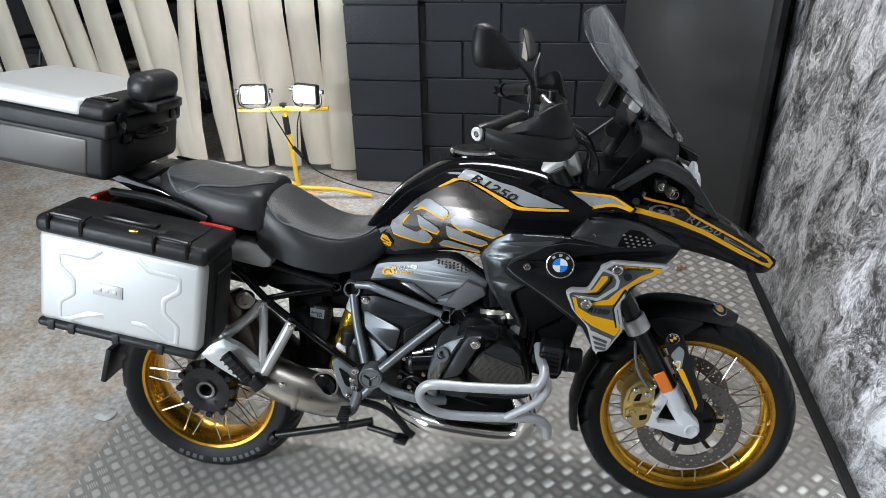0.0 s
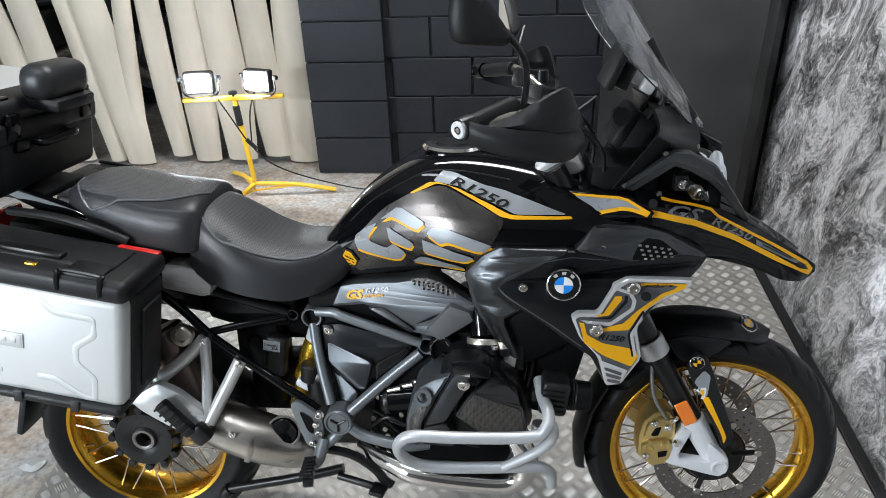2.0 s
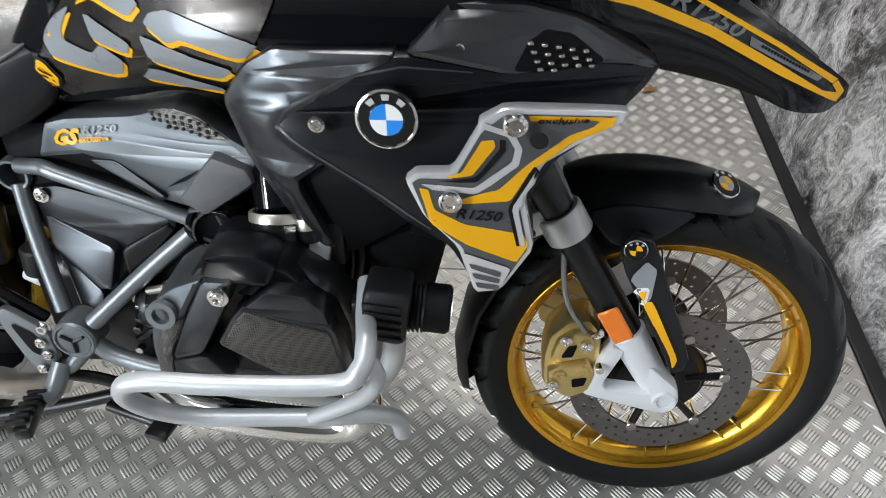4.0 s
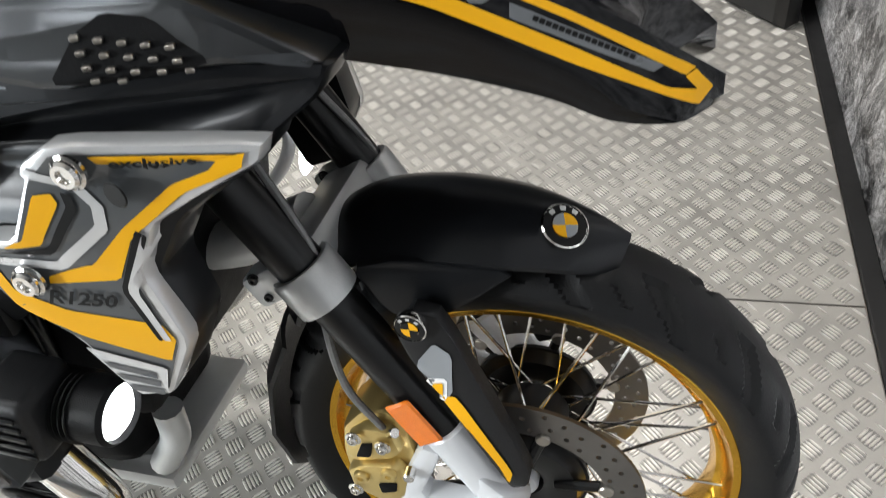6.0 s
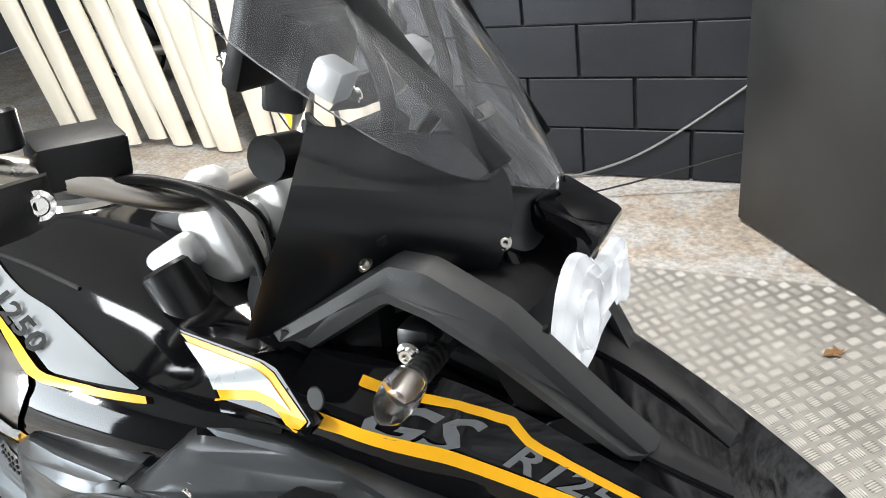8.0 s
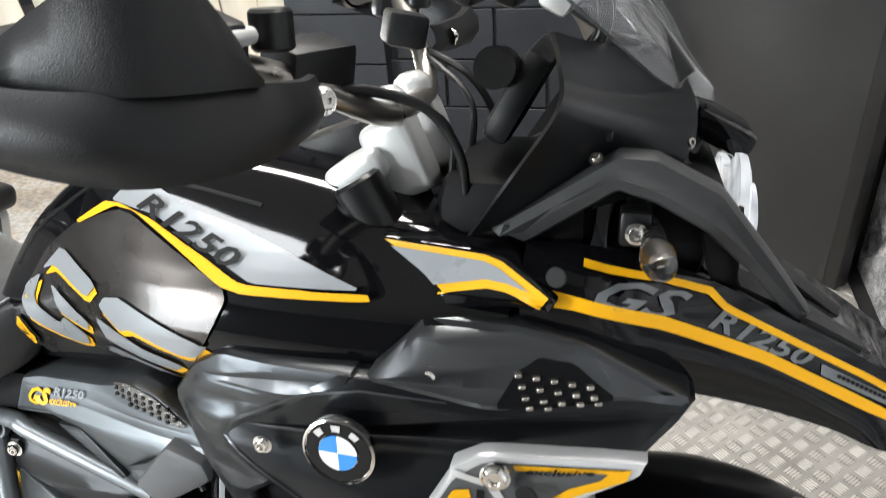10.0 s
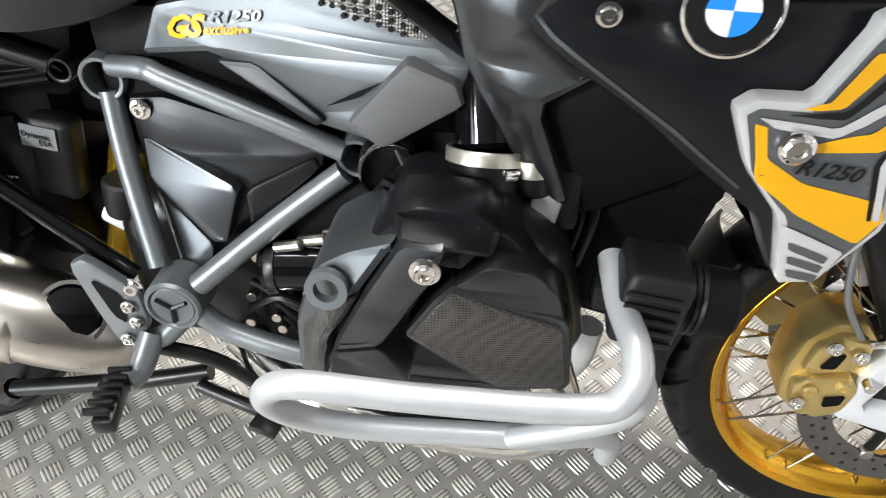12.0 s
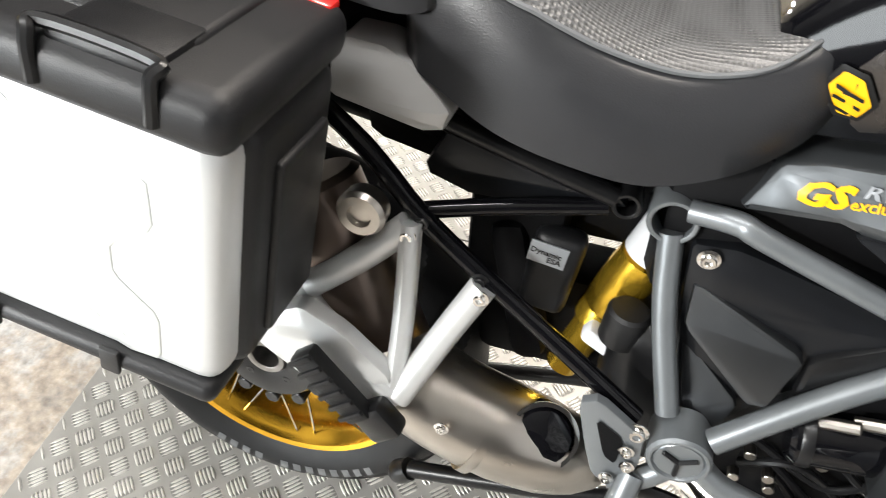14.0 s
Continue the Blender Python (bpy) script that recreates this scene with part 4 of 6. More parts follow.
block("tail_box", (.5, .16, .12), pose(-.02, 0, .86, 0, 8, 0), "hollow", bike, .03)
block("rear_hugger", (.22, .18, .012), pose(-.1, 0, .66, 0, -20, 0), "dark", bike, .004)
# added dark masses that fill the gaps under the seat with painted shade
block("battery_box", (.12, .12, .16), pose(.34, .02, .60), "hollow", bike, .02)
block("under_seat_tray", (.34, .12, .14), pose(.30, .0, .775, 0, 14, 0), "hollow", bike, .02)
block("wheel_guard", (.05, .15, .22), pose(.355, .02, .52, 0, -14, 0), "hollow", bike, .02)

# --- rear shock and the small parts round it
sh = np.array([.505, -.02, .635]), np.array([.425, -.02, .40])
d = unit(sh[1] - sh[0])
sk = turned("shock_body", [(0, 0), (.016, 0), (.018, .03), (.031, .035), (.033, .06), (.033, .12), (.031, .125), (.033, .13), (.033, .15), (.024, .155), (.024, .25), (0, .25)], sh[0], d, "shock", bike, 28, "gold rear shock absorber")
turned("shock_cap", [(0, -.03), (.02, -.03), (.03, -.02), (.03, .03), (0, .032)], sh[0], d, "white", sk, 24)
rod("reservoir", (.49, -.075, .565), (.485, -.075, .515), .026, "trim", sk, 24)
block("reservoir_clamp", (.07, .03, .025), pose(.475, -.06, .49, 0, 30, 0), "white", sk, .008)
tube("linkage", [(.47, -.05, .49), (.51, -.07, .45), (.54, -.08, .43)], .012, "white", sk)
pump = block("control_unit", (.062, .04, .12), pose(.39, -.04, .57, 0, 8, 0), "plastic", bike, .014, 3)
block("unit_label", (.045, .002, .03), pose(.385, -.0615, .605, 0, 8, 0), "grey", pump, 0)
lt = tree_of(pump, next(q for q in pump.children))
lettering("word", "Dynamic", (.364, .607), (1, -.14), .0105, lt, "decal_black", pump, .001, 0, 1.0)
lettering("word", "ESA", (.384, .595), (1, -.14), .0105, lt, "decal_black", pump, .001, 0, 1.0)
turned("lock_cap", [(.026, .02), (.028, 0), (.024, -.006), (.014, -.006), (.012, 0), (0, 0)], (.193, -.155, .676), (0, 1, 0), "titan", bike, 24)
tube("swing_arm", [(.56, .08, .43), (.3, .1, .40), (.0, .09, .33)], .04, "dark", bike, 16)
block("final_drive", (.16, .08, .16), pose(.02, .1, .32), "dark", bike, .03)
# more added dark masses, standing for shade behind the shock
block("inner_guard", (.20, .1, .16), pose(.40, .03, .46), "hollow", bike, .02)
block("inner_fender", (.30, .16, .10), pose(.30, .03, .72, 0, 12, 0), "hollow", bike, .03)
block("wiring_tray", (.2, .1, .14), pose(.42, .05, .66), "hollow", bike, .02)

# --- silencer and headers
sil = loft("silencer", tube_rings(spline([(.49, -.10, .315), (.44, -.125, .345), (.37, -.140, .375), (.30, -.142, .400), (.235, -.135, .428), (.20, -.125, .445)], 5), np.interp(np.linspace(0, 1, 26), [0, .12, .25, .4, .7, .97, 1], [.040, .052, .061, .065, .064, .056, .050]), 28), "titan", bike, "brushed steel silencer")
rod("rear_can", (.215, -.118, .425), (.105, -.090, .665), .060, "can", sil, 28, .056, "dark bronze silencer can")
ring("silencer_band", (.352, -.141, .376), (-.9, -.06, .4), .0675, .060, .014, "titan", sil, 40)
panel("heat_shield", [(.060, -.212, .520), (.100, -.212, .552), (.140, -.212, .575), (.19, -.214, .552), (.250, -.214, .497), (.236, -.216, .445), (.205, -.216, .426), (.15, -.216, .455), (.09, -.214, .492)], .022, "silver", sil, .006, .10, "cast silver heat shield", 0, 1, .005, .02)
capf = turned("front_cover", [(.038, -.03), (.038, 0), (.034, .006), (.022, .010), (0, .012)], (.425, -.160, .408), (.25, -.80, .52), "gloss", sil, 28, "black silencer cover")
ring("cover_lip", (.4245, -.1585, .407), (.25, -.80, .52), .044, .0385, .006, "chrome", sil, 32)
bolt((.31, -.206, .43), sil, .006)
bolt((.428, -.170, .400), capf, .004, (.25, -.80, .52))
tube("header_pipe", [(1.02, -.22, .47), (1.045, -.215, .38), (1.02, -.205, .325), (.95, -.2, .310), (.78, -.19, .320), (.71, -.16, .33), (.62, -.10, .34)], .029, "chrome", bike, 22)
tube("header_pipe", [(1.0, .24, .48), (1.03, .24, .40), (.95, .2, .32), (.74, .1, .30), (.54, -.02, .30)], .024, "chrome", bike, 16)

# --- cast foot-peg hanger, rear pegs
hang = tube("peg_hanger", [(.243, -.135, .665), (.247, -.165, .56), (.248, -.205, .455)], .0175, "silver", bike, 12, 6, "cast aluminium passenger peg hanger", .7)
tube("hanger_arm", [(.33, -.142, .606), (.295, -.165, .54), (.254, -.205, .462)], .0165, "silver", hang, 12)
tube("hanger_arm", [(.241, -.135, .660), (.19, -.145, .61), (.13, -.165, .565)], .0165, "silver", hang, 12)
tube("hanger_arm", [(.115, -.155, .56), (.135, -.165, .53), (.19, -.198, .51), (.245, -.205, .468)], .0165, "silver", hang, 12)
for q in ((.243, -.148, .655), (.33, -.156, .60), (.25, -.208, .46)):
    bolt(q, hang, .007)
panel("hanger_plate", [(.11, -.145, .55), (.15, -.145, .56), (.165, -.15, .52), (.14, -.155, .495), (.115, -.15, .51)], .012, "silver", hang, .003)
block("peg_rubber", (.035, .022, .11), pose(.190, -.240, .496, 0, -40, 0), "rubber", hang, .006)
block("peg_body", (.045, .03, .05), pose(.242, -.232, .448, 0, -40, 0), "dark", hang, .008)
for k in range(6):
    block("peg_tread", (.036, .006, .006), pose(.158 + .0115 * k, -.252, .534 - .0137 * k, 0, -40, 0), "rubber", hang, .001)
# rider's peg, heel guard, brake pedal
heel = panel("heel_guard", [(.456, -.178, .503), (.478, -.178, .516), (.535, -.178, .472), (.538, -.178, .42), (.517, -.178, .378), (.49, -.178, .385), (.475, -.178, .43)], .012, "frame", bike, .003, .15)
# slot drawn as a dark film: its shade is painted, nothing is cut
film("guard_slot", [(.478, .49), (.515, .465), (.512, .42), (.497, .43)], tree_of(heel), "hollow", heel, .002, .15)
for p in ((.525, .425), (.507, .395), (.52, .45)):
    bolt((p[0], -.182, p[1]), heel, .006)
tube("peg_mount", [(.535, -.17, .40), (.525, -.2, .365), (.515, -.22, .36)], .016, "frame", bike, 10)
block("rider_peg", (.026, .085, .024), pose(.512, -.25, .360, 6, 0, 10), "dark", bike, .005)
for k in range(6):
    block("peg_tooth", (.03, .007, .010), pose(.508 + .0012 * k, -.216 - .014 * k, .374 + .001 * k, 6, 0, 10), "rubber", bike, .002)
tube("brake_pedal", [(.53, -.165, .37), (.60, -.155, .345), (.655, -.15, .30), (.68, -.15, .265), (.70, -.15, .25)], .008, "dark", bike, 10, 6, "", 1.6)
block("pedal_pad", (.04, .045, .012), pose(.665, -.165, .245, 0, 8, -12), "dark", bike, .003)
stand = tube("centre_stand", [(.56, -.1, .26), (.45, -.11, .235), (.24, -.11, .185)], .013, "dark", bike, 12, 6, "black centre stand, folded up")
tube("stand_foot", [(.24, -.11, .185), (.225, -.11, .17), (.22, -.1, .16)], .018, "dark", stand, 10)
tube("stand_leg", [(.56, .1, .26), (.45, .11, .235), (.24, .11, .185)], .013, "dark", stand)
tube("stand_tang", [(.55, -.12, .25), (.62, -.14, .245), (.67, -.15, .235)], .010, "dark", stand, 10)
tube("side_stand", [(.62, .12, .3), (.64, .25, .15), (.66, .34, .062)], .014, "dark", bike)

# --- silver crash bars with lamps
for s in (-1, 1):
    def sd(pts):
        return [(a, -s * b, c) for a, b, c in pts]
    cb = tube("crash_bar", sd([(1.068, -.225, .622), (1.074, -.28, .612), (1.084, -.34, .610), (1.080, -.368, .592), (1.045, -.374, .570), (.90, -.375, .563), (.80, -.374, .563), (.767, -.369, .548), (.755, -.352, .51), (.775, -.325, .46), (.83, -.31, .435), (.93, -.30, .430), (1.02, -.295, .432), (1.07, -.275, .42), (1.10, -.25, .385), (1.105, -.235, .34)]), .0135, "bar", bike, 18, 6, "silver tubular crash bar")
    tube("bar_brace", sd([(1.088, -.355, .598), (1.096, -.35, .56), (1.07, -.335, .51), (.99, -.305, .438)]), .0115, "bar", cb, 14)
    lamp = turned("fog_lamp", [(0, 0), (.025, 0), (.03, .008), (.03, .03), (.033, .032), (.033, .036), (.03, .038), (.03, .05), (.034, .052), (.034, .085), (.03, .09), (.028, .082)], (1.095, -s * -.245 * 1 if s == -1 else -.245, .603), (1, 0, -.1), "plastic", bike, 30, "black auxiliary fog lamp")
    if s == 1:
        for k in range(8):
            ring("lamp_fin", (1.105 + .006 * k, -.245, .602 - .0006 * k), (1, 0, -.1), .037, .028, .002, "trim", lamp, 24)
    turned("fog_lens", [(.028, 0), (.02, .006), (0, .008)], (1.178, -.245 if s == 1 else .245, .595), (1, 0, -.1), "fog", lamp, 24)
    block("lamp_mount", (.05, .03, .03), pose(1.075, -.25 if s == 1 else .25, .60), "dark", lamp, .006)

lamp_back = block("lamp_housing", (.062, .07, .082), pose(1.10, -.262, .612, 0, 8, 0), "plastic", bike, .01, 3, "finned black lamp housing")
for k in range(5):
    block("cooling_fin", (.05, .003, .006), pose(1.098, -.299, .584 + .013 * k, 0, 8, 0), "dark", lamp_back, .001)
# --- seats
def seat(name, xs, tops, lows, wide, label, material="vinyl"):
    rings = []
    for x, t, l, w in zip(xs, tops, lows, wide):
        row = []
        for k in range(33):
            a = math.pi * (k / 32)
            cx, sn = math.cos(a), math.sin(a)
            y = w * math.copysign(abs(cx) ** .62, cx)
            row.append((x, y, l + (t - l) * sn ** .5 + .012 * (abs(cx) ** 3) * (1 if sn > .5 else 0)))
        for y in np.linspace(-w * .92, w * .92, 5):
            row.append((x, y, l - .004))
        rings.append(row)
    return loft(name, rings, material, bike, label, angle=60)


def smooth_rows(xs, *rows, steps=5):
    c = spline(np.stack([xs, *rows], 1), steps)
    return c.T


xs = smooth_rows([.222, .235, .27, .33, .40, .47, .54, .59, .615], [.93, .972, .985, .95, .905, .885, .892, .905, .895], [.855, .84, .825, .80, .785, .775, .785, .81, .84], [.10, .125, .14, .155, .16, .15, .12, .09, .07])
rs = seat("rider_seat", *xs, "black rider seat with a woven top")
xs = smooth_rows([-.075, -.06, 0, .08, .16, .23, .262, .275], [1.0, 1.04, 1.05, 1.035, 1.02, 1.015, 1.0, .96], [.985, .975, .95, .92, .905, .895, .90, .91], [.07, .10, .125, .14, .15, .15, .135, .11])
ps = seat("passenger_seat", *xs, "black passenger seat with a woven top")


def seat_top(ob, lo, hi, grow):
    """The woven top cloth with its piping, laid on the seat from above."""
    tree = tree_of(ob)
    n, k = 28, 17
    v, f, edge = [], [], []
    for i in range(n):
        s = i / (n - 1)
        x = lo + (hi - lo) * s
        w = grow * math.sqrt(max(.03, 1 - (2 * s - 1) ** 4)) * (1 - .35 * s)
        for j in range(k):
            y = w * (-1 + 2 * j / (k - 1))
            hit, nr, _, _ = tree.ray_cast(Vector((x, y, 2)), Vector((0, 0, -1)))
            if hit is None:
                hit, nr, _, _ = tree.find_nearest(Vector((x, y, 1)))
            v.append(hit + Vector((0, 0, .0025)))
        edge.append(v[i * k])
    f = [(i * k + j, i * k + j + 1, (i + 1) * k + j + 1, (i + 1) * k + j) for i in range(n - 1) for j in range(k - 1)]
    link("seat_cloth", v, f, "seat_top", ob, angle=80)
    tube("piping", [tuple(p) for p in edge], .0028, "soft_grey", ob, 6, 2)


seat_top(rs, .240, .605, .158)
seat_top(ps, -.055, .26, .145)
for y in (-.14, .14):
    tube("grab_rail", [(-.2, y * .9, .99), (-.08, y * 1.1, .985), (.02, y * 1.2, .965), (.10, y * 1.1, .925)], .011, "plastic", bike, 10)
panel("rack_side", [(-.26, -.10, 1.045), (-.22, -.10, 1.05), (-.02, -.12, .985), (.12, -.135, .90), (.14, -.135, .86), (.08, -.13, .88), (-.05, -.12, .945)], .02, "gloss", bike, .003)
block("luggage_rack", (.26, .2, .02), pose(-.26, 0, 1.03, 0, 9, 0), "plastic", bike, .006)
block("rear_mudguard", (.02, .16, .13), pose(-.345, 0, .375, 0, 18, 0), "plastic", bike, .006)
block("mudguard_arm", (.3, .06, .03), pose(-.24, 0, .66, 0, -40, 0), "plastic", bike, .01)
block("tail_lamp", (.03, .12, .05), pose(-.31, 0, .93), "red", bike, .01)

# --- tank with its knee panels and films
TANK = [(.55, [(0, .905), (.045, .90), (.062, .87), (.066, .84), (.05, .81)]),
        (.60, [(0, .965), (.052, .96), (.072, .93), (.080, .87), (.06, .81)]),
        (.66, [(0, 1.025), (.062, 1.02), (.09, .985), (.103, .90), (.075, .82)]),
        (.74, [(0, 1.082), (.072, 1.078), (.11, 1.045), (.138, .93), (.09, .835)]),
        (.80, [(0, 1.108), (.078, 1.105), (.127, 1.066), (.162, .94), (.11, .85)]),
        (.88, [(0, 1.117), (.082, 1.113), (.145, 1.064), (.192, .945), (.14, .855)]),
        (.97, [(0, 1.110), (.082, 1.104), (.155, 1.05), (.205, .96), (.17, .85)]),
        (1.08, [(0, 1.09), (.078, 1.086), (.148, 1.045), (.203, .97), (.19, .85)]),
        (1.18, [(0, 1.06), (.07, 1.055), (.13, 1.035), (.19, .975), (.19, .87)]),
        (1.26, [(0, 1.03), (.06, 1.03), (.115, 1.02), (.175, .975), (.178, .89)])]
rows = []
for x, sec in TANK:
    h = spline(sec, 5)
    right = [(x, -y, z) for y, z in h]
    left = [(x, y, z) for y, z in h[:0:-1]]
    rows.append(np.array(left + right))
fine = []
rows = np.array(rows)
for i in range(rows.shape[1]):
    fine.append(spline(rows[:, i, :], 5))
fine = np.array(fine).transpose(1, 0, 2)
tank = loft("fuel_tank", [list(r) for r in fine], "gloss", bike, "gloss black fuel tank", angle=50)
tt = tree_of(tank)
GP = [(.609, .882), (.643, .931), (.709, .999), (.774, 1.040), (.836, 1.060), (.859, 1.057), (.907, 1.035), (.953, 1.014), (.979, 1.003), (.984, .992), (.969, .964), (.943, .926), (.901, .876), (.82, .867), (.672, .84), (.63, .827)]
gp = film("knee_panel", GP, tt, "tank", tank, .004, .15, "satin dark bronze knee panel")
gt = tree_of(tank, gp)
film("stripe", [(.774, 1.040), (.819, 1.066), (.841, 1.066), (.885, 1.055), (.952, 1.027), (.995, 1.008), (1.008, 1.006), (1.127, 1.003), (1.131, .997), (1.001, .999), (.977, 1.003), (.908, 1.039), (.86, 1.061), (.834, 1.063), (.78, 1.039)], tt, "yellow", tank, .0055, .08)
film("grey_flash", [(.826, 1.068), (.847, 1.089), (.874, 1.086), (.939, 1.063), (.982, 1.053), (1.04, 1.034), (1.121, 1.006), (1.008, 1.008), (.953, 1.032), (.885, 1.060)], tt, "grey", tank, .003, .06)
lettering("model_mark", "R1250", (.862, 1.066), (1, -.40), .025, tt, "decal_black", tank, .0065, .35, 2.0)
SHAPES = [[(.698, .972), (.746, 1.01), (.81, .981), (.789, .962), (.729, .984)],
          [(.693, .965), (.668, .932), (.669, .919), (.712, .907), (.731, .922), (.758, .902), (.745, .88), (.726, .876), (.638, .893), (.631, .911), (.635, .926), (.661, .948)],
          [(.715, .961), (.781, .93), (.771, .913), (.721, .928)],
          [(.811, .958), (.823, .971), (.85, .977), (.961, .944), (.942, .928), (.926, .927), (.862, .945), (.841, .937)],
          [(.801, .942), (.813, .940), (.865, .926), (.92, .909), (.899, .894), (.862, .898), (.803, .91)],
          [(.771, .875), (.797, .898), (.893, .877), (.894, .867), (.859, .868)]]
for sh_ in SHAPES:
    film("shape_border", [(a + .002, b - .007) for a, b in sh_], gt, "yellow", tank, .0015, .12, step=.02)
    film("shape", sh_, gt, "grey", tank, .003, .12, step=.02)
film("badge", [(.592, .868), (.602, .888), (.622, .886), (.638, .862), (.63, .842), (.61, .84)], gt, "decal_black", tank, .0035, .06)
film("badge_film", [(.597, .868), (.605, .883), (.62, .881), (.633, .861), (.627, .847), (.612, .845)], gt, "yellow", tank, .005, .06)
for k in range(3):
    film("badge_bar", [(.603, .872 - .009 * k), (.626, .866 - .009 * k), (.626, .863 - .009 * k), (.603, .869 - .009 * k)], gt, "decal_black", tank, .0065, 0)
cap = turned("filler_cap", [(.07, 0), (.072, .006), (.066, .012), (.05, .014), (.048, .010), (0, .012)], (.86, 0, 1.113), (.04, 0, 1), "chrome", tank, 40, "chrome filler cap")
turned("cap_centre", [(.045, .012), (.04, .018), (0, .02)], (.86, 0, 1.113), (.04, 0, 1), "decal_black", cap, 32)
block("key_housing", (.09, .06, .05), pose(1.04, 0, 1.1, 0, -20, 0), "plastic", tank, .012)
tube("tank_seam", [tuple(tt.ray_cast(Vector((x, -.5, z)), Vector((0, 1, 0)))[0] or (x, -.15, z)) for x, z in ((.62, .955), (.68, 1.012), (.74, 1.05), (.80, 1.082), (.85, 1.09), (.92, 1.085), (1.0, 1.07))], .0025, "decal_black", tank, 6)

# --- air-intake side panels below the tank
air = panel("air_panel", [(.56, -.092, .734), (.584, -.09, .79), (.621, -.095, .80), (.736, -.122, .817), (.805, -.142, .838), (.842, -.15, .83), (.891, -.16, .799), (.924, -.165, .781), (.926, -.17, .744), (.839, -.165, .688), (.761, -.14, .694), (.651, -.115, .753)], .06, "panel", bike, .006, .08, "graphite air intake panel", 0, 1, .007, .05)
at = tree_of(air)
panel("air_scoop", [(.80, -.172, .712), (.842, -.177, .762), (.862, -.18, .784), (.908, -.182, .768), (.917, -.184, .746), (.837, -.178, .69)], .03, "scoop", air, .006, .08)
panel("air_recess", [(.655, -.121, .748), (.70, -.13, .752), (.775, -.152, .705), (.762, -.146, .694)], .02, "satin", air, .002, .08)
# dark film painted as the shade inside the air slot
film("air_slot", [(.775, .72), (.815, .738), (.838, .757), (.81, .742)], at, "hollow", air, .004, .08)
film("grille", [(.762, .825), (.803, .835), (.837, .828), (.882, .80), (.868, .798)], at, "mesh", air, .0025, .08)
for i in range(9):
    for j in range(3):
        x, z = .775 + .0115 * i, .826 - .0075 * j - .0025 * max(0, i - 4) * 1.1
        if z > .80 - .0 and j <= (2 if i > 1 else 1):
            h = at.ray_cast(Vector((x, -1, z)), Vector((0, 1, 0)))[0]
            if h is not None:
                rod("grille_stud", (x, h.y - .0045, z), (x, h.y, z), .0028, "plastic", air, 6)
lettering("model_mark", "GS", (.600, .762), (1, .16), .026, at, "yellow", air, .003, .4, 1.35, "", .05)
lettering("model_mark", "R1250", (.652, .782), (1, .16), .014, at, "grey", air, .003, .3, 1.6)
lettering("word", "exclusive", (.645, .770), (1, .16), .0125, at, "yellow", air, .003, .15, 1.15)
box = panel("box_cover", [(.53, -.09, .683), (.578, -.095, .69), (.764, -.118, .653), (.757, -.118, .628), (.657, -.12, .53), (.606, -.12, .454), (.563, -.115, .465), (.535, -.095, .612)], .05, "satin", bike, .005, .07, "black lower side cover", 0, 1, .006, .03)
panel("box_face", [(x, y - .004 + .14 * (z - .60), z) for x, y, z in ((.543, -.10, .642), (.664, -.132, .603), (.645, -.134, .535), (.625, -.13, .53), (.545, -.104, .588))], .03, "sheen", box, .004, .08)
panel("box_face", [(x, y - .004 + .14 * (z - .52), z) for x, y, z in ((.548, -.104, .57), (.622, -.13, .518), (.608, -.128, .462), (.57, -.118, .472))], .03, "sheen", box, .004, .08)
panel("box_rib", [(.668, -.13, .598), (.75, -.124, .645), (.757, -.124, .63), (.668, -.13, .545)], .03, "dark", box, .005, .1)

# --- fairing, right and left
MAIN = [(.953, -.225, .85), (.972, -.228, .872), (1.051, -.235, .92), (1.13, -.238, .942), (1.253, -.225, .915), (1.361, -.195, .92), (1.438, -.165, .906), (1.422, -.172, .881), (1.392, -.203, .863), (1.383, -.206, .846), (1.312, -.23, .805), (1.282, -.238, .759),
        (1.292, -.238, .697), (1.256, -.238, .63), (1.216, -.238, .618), (1.182, -.248, .688), (1.128, -.25, .725), (1.067, -.245, .773), (1.002, -.24, .812), (.96, -.23, .84)]
BAND = [(.895, -.19, .87), (.936, -.205, .92), (.977, -.215, .944), (1.029, -.222, .942), (1.13, -.228, .942), (1.06, -.228, .90), (.99, -.222, .86), (.98, -.22, .84), (1.03, -.224, .80), (.985, -.215, .765), (1.025, -.208, .66), (.987, -.2, .668), (.917, -.19, .786)]
TOPP = [(1.134, -.236, .942), (1.171, -.2, .976), (1.181, -.185, .988), (1.272, -.18, .985), (1.338, -.175, .966), (1.437, -.163, .907), (1.362, -.19, .918), (1.253, -.225, .915)]
EXCL = [(1.041, -.126, 1.045), (1.065, -.126, 1.05), (1.236, -.15, 1.044), (1.256, -.155, 1.041), (1.306, -.18, 1.011), (1.299, -.184, 1.0), (1.257, -.178, 1.0), (1.2, -.172, .99), (1.151, -.165, .986), (1.132, -.158, .992)]
PLATE = [(1.131, -.262, .798), (1.145, -.262, .81), (1.188, -.26, .81), (1.217, -.25, .859), (1.219, -.25, .871), (1.249, -.248, .887), (1.395, -.208, .869), (1.389, -.21, .853), (1.336, -.225, .83), (1.298, -.235, .81), (1.277, -.242, .766), (1.292, -.242, .693), (1.251, -.242, .625), (1.216, -.245, .622), (1.193, -.255, .701), (1.152, -.262, .749)]
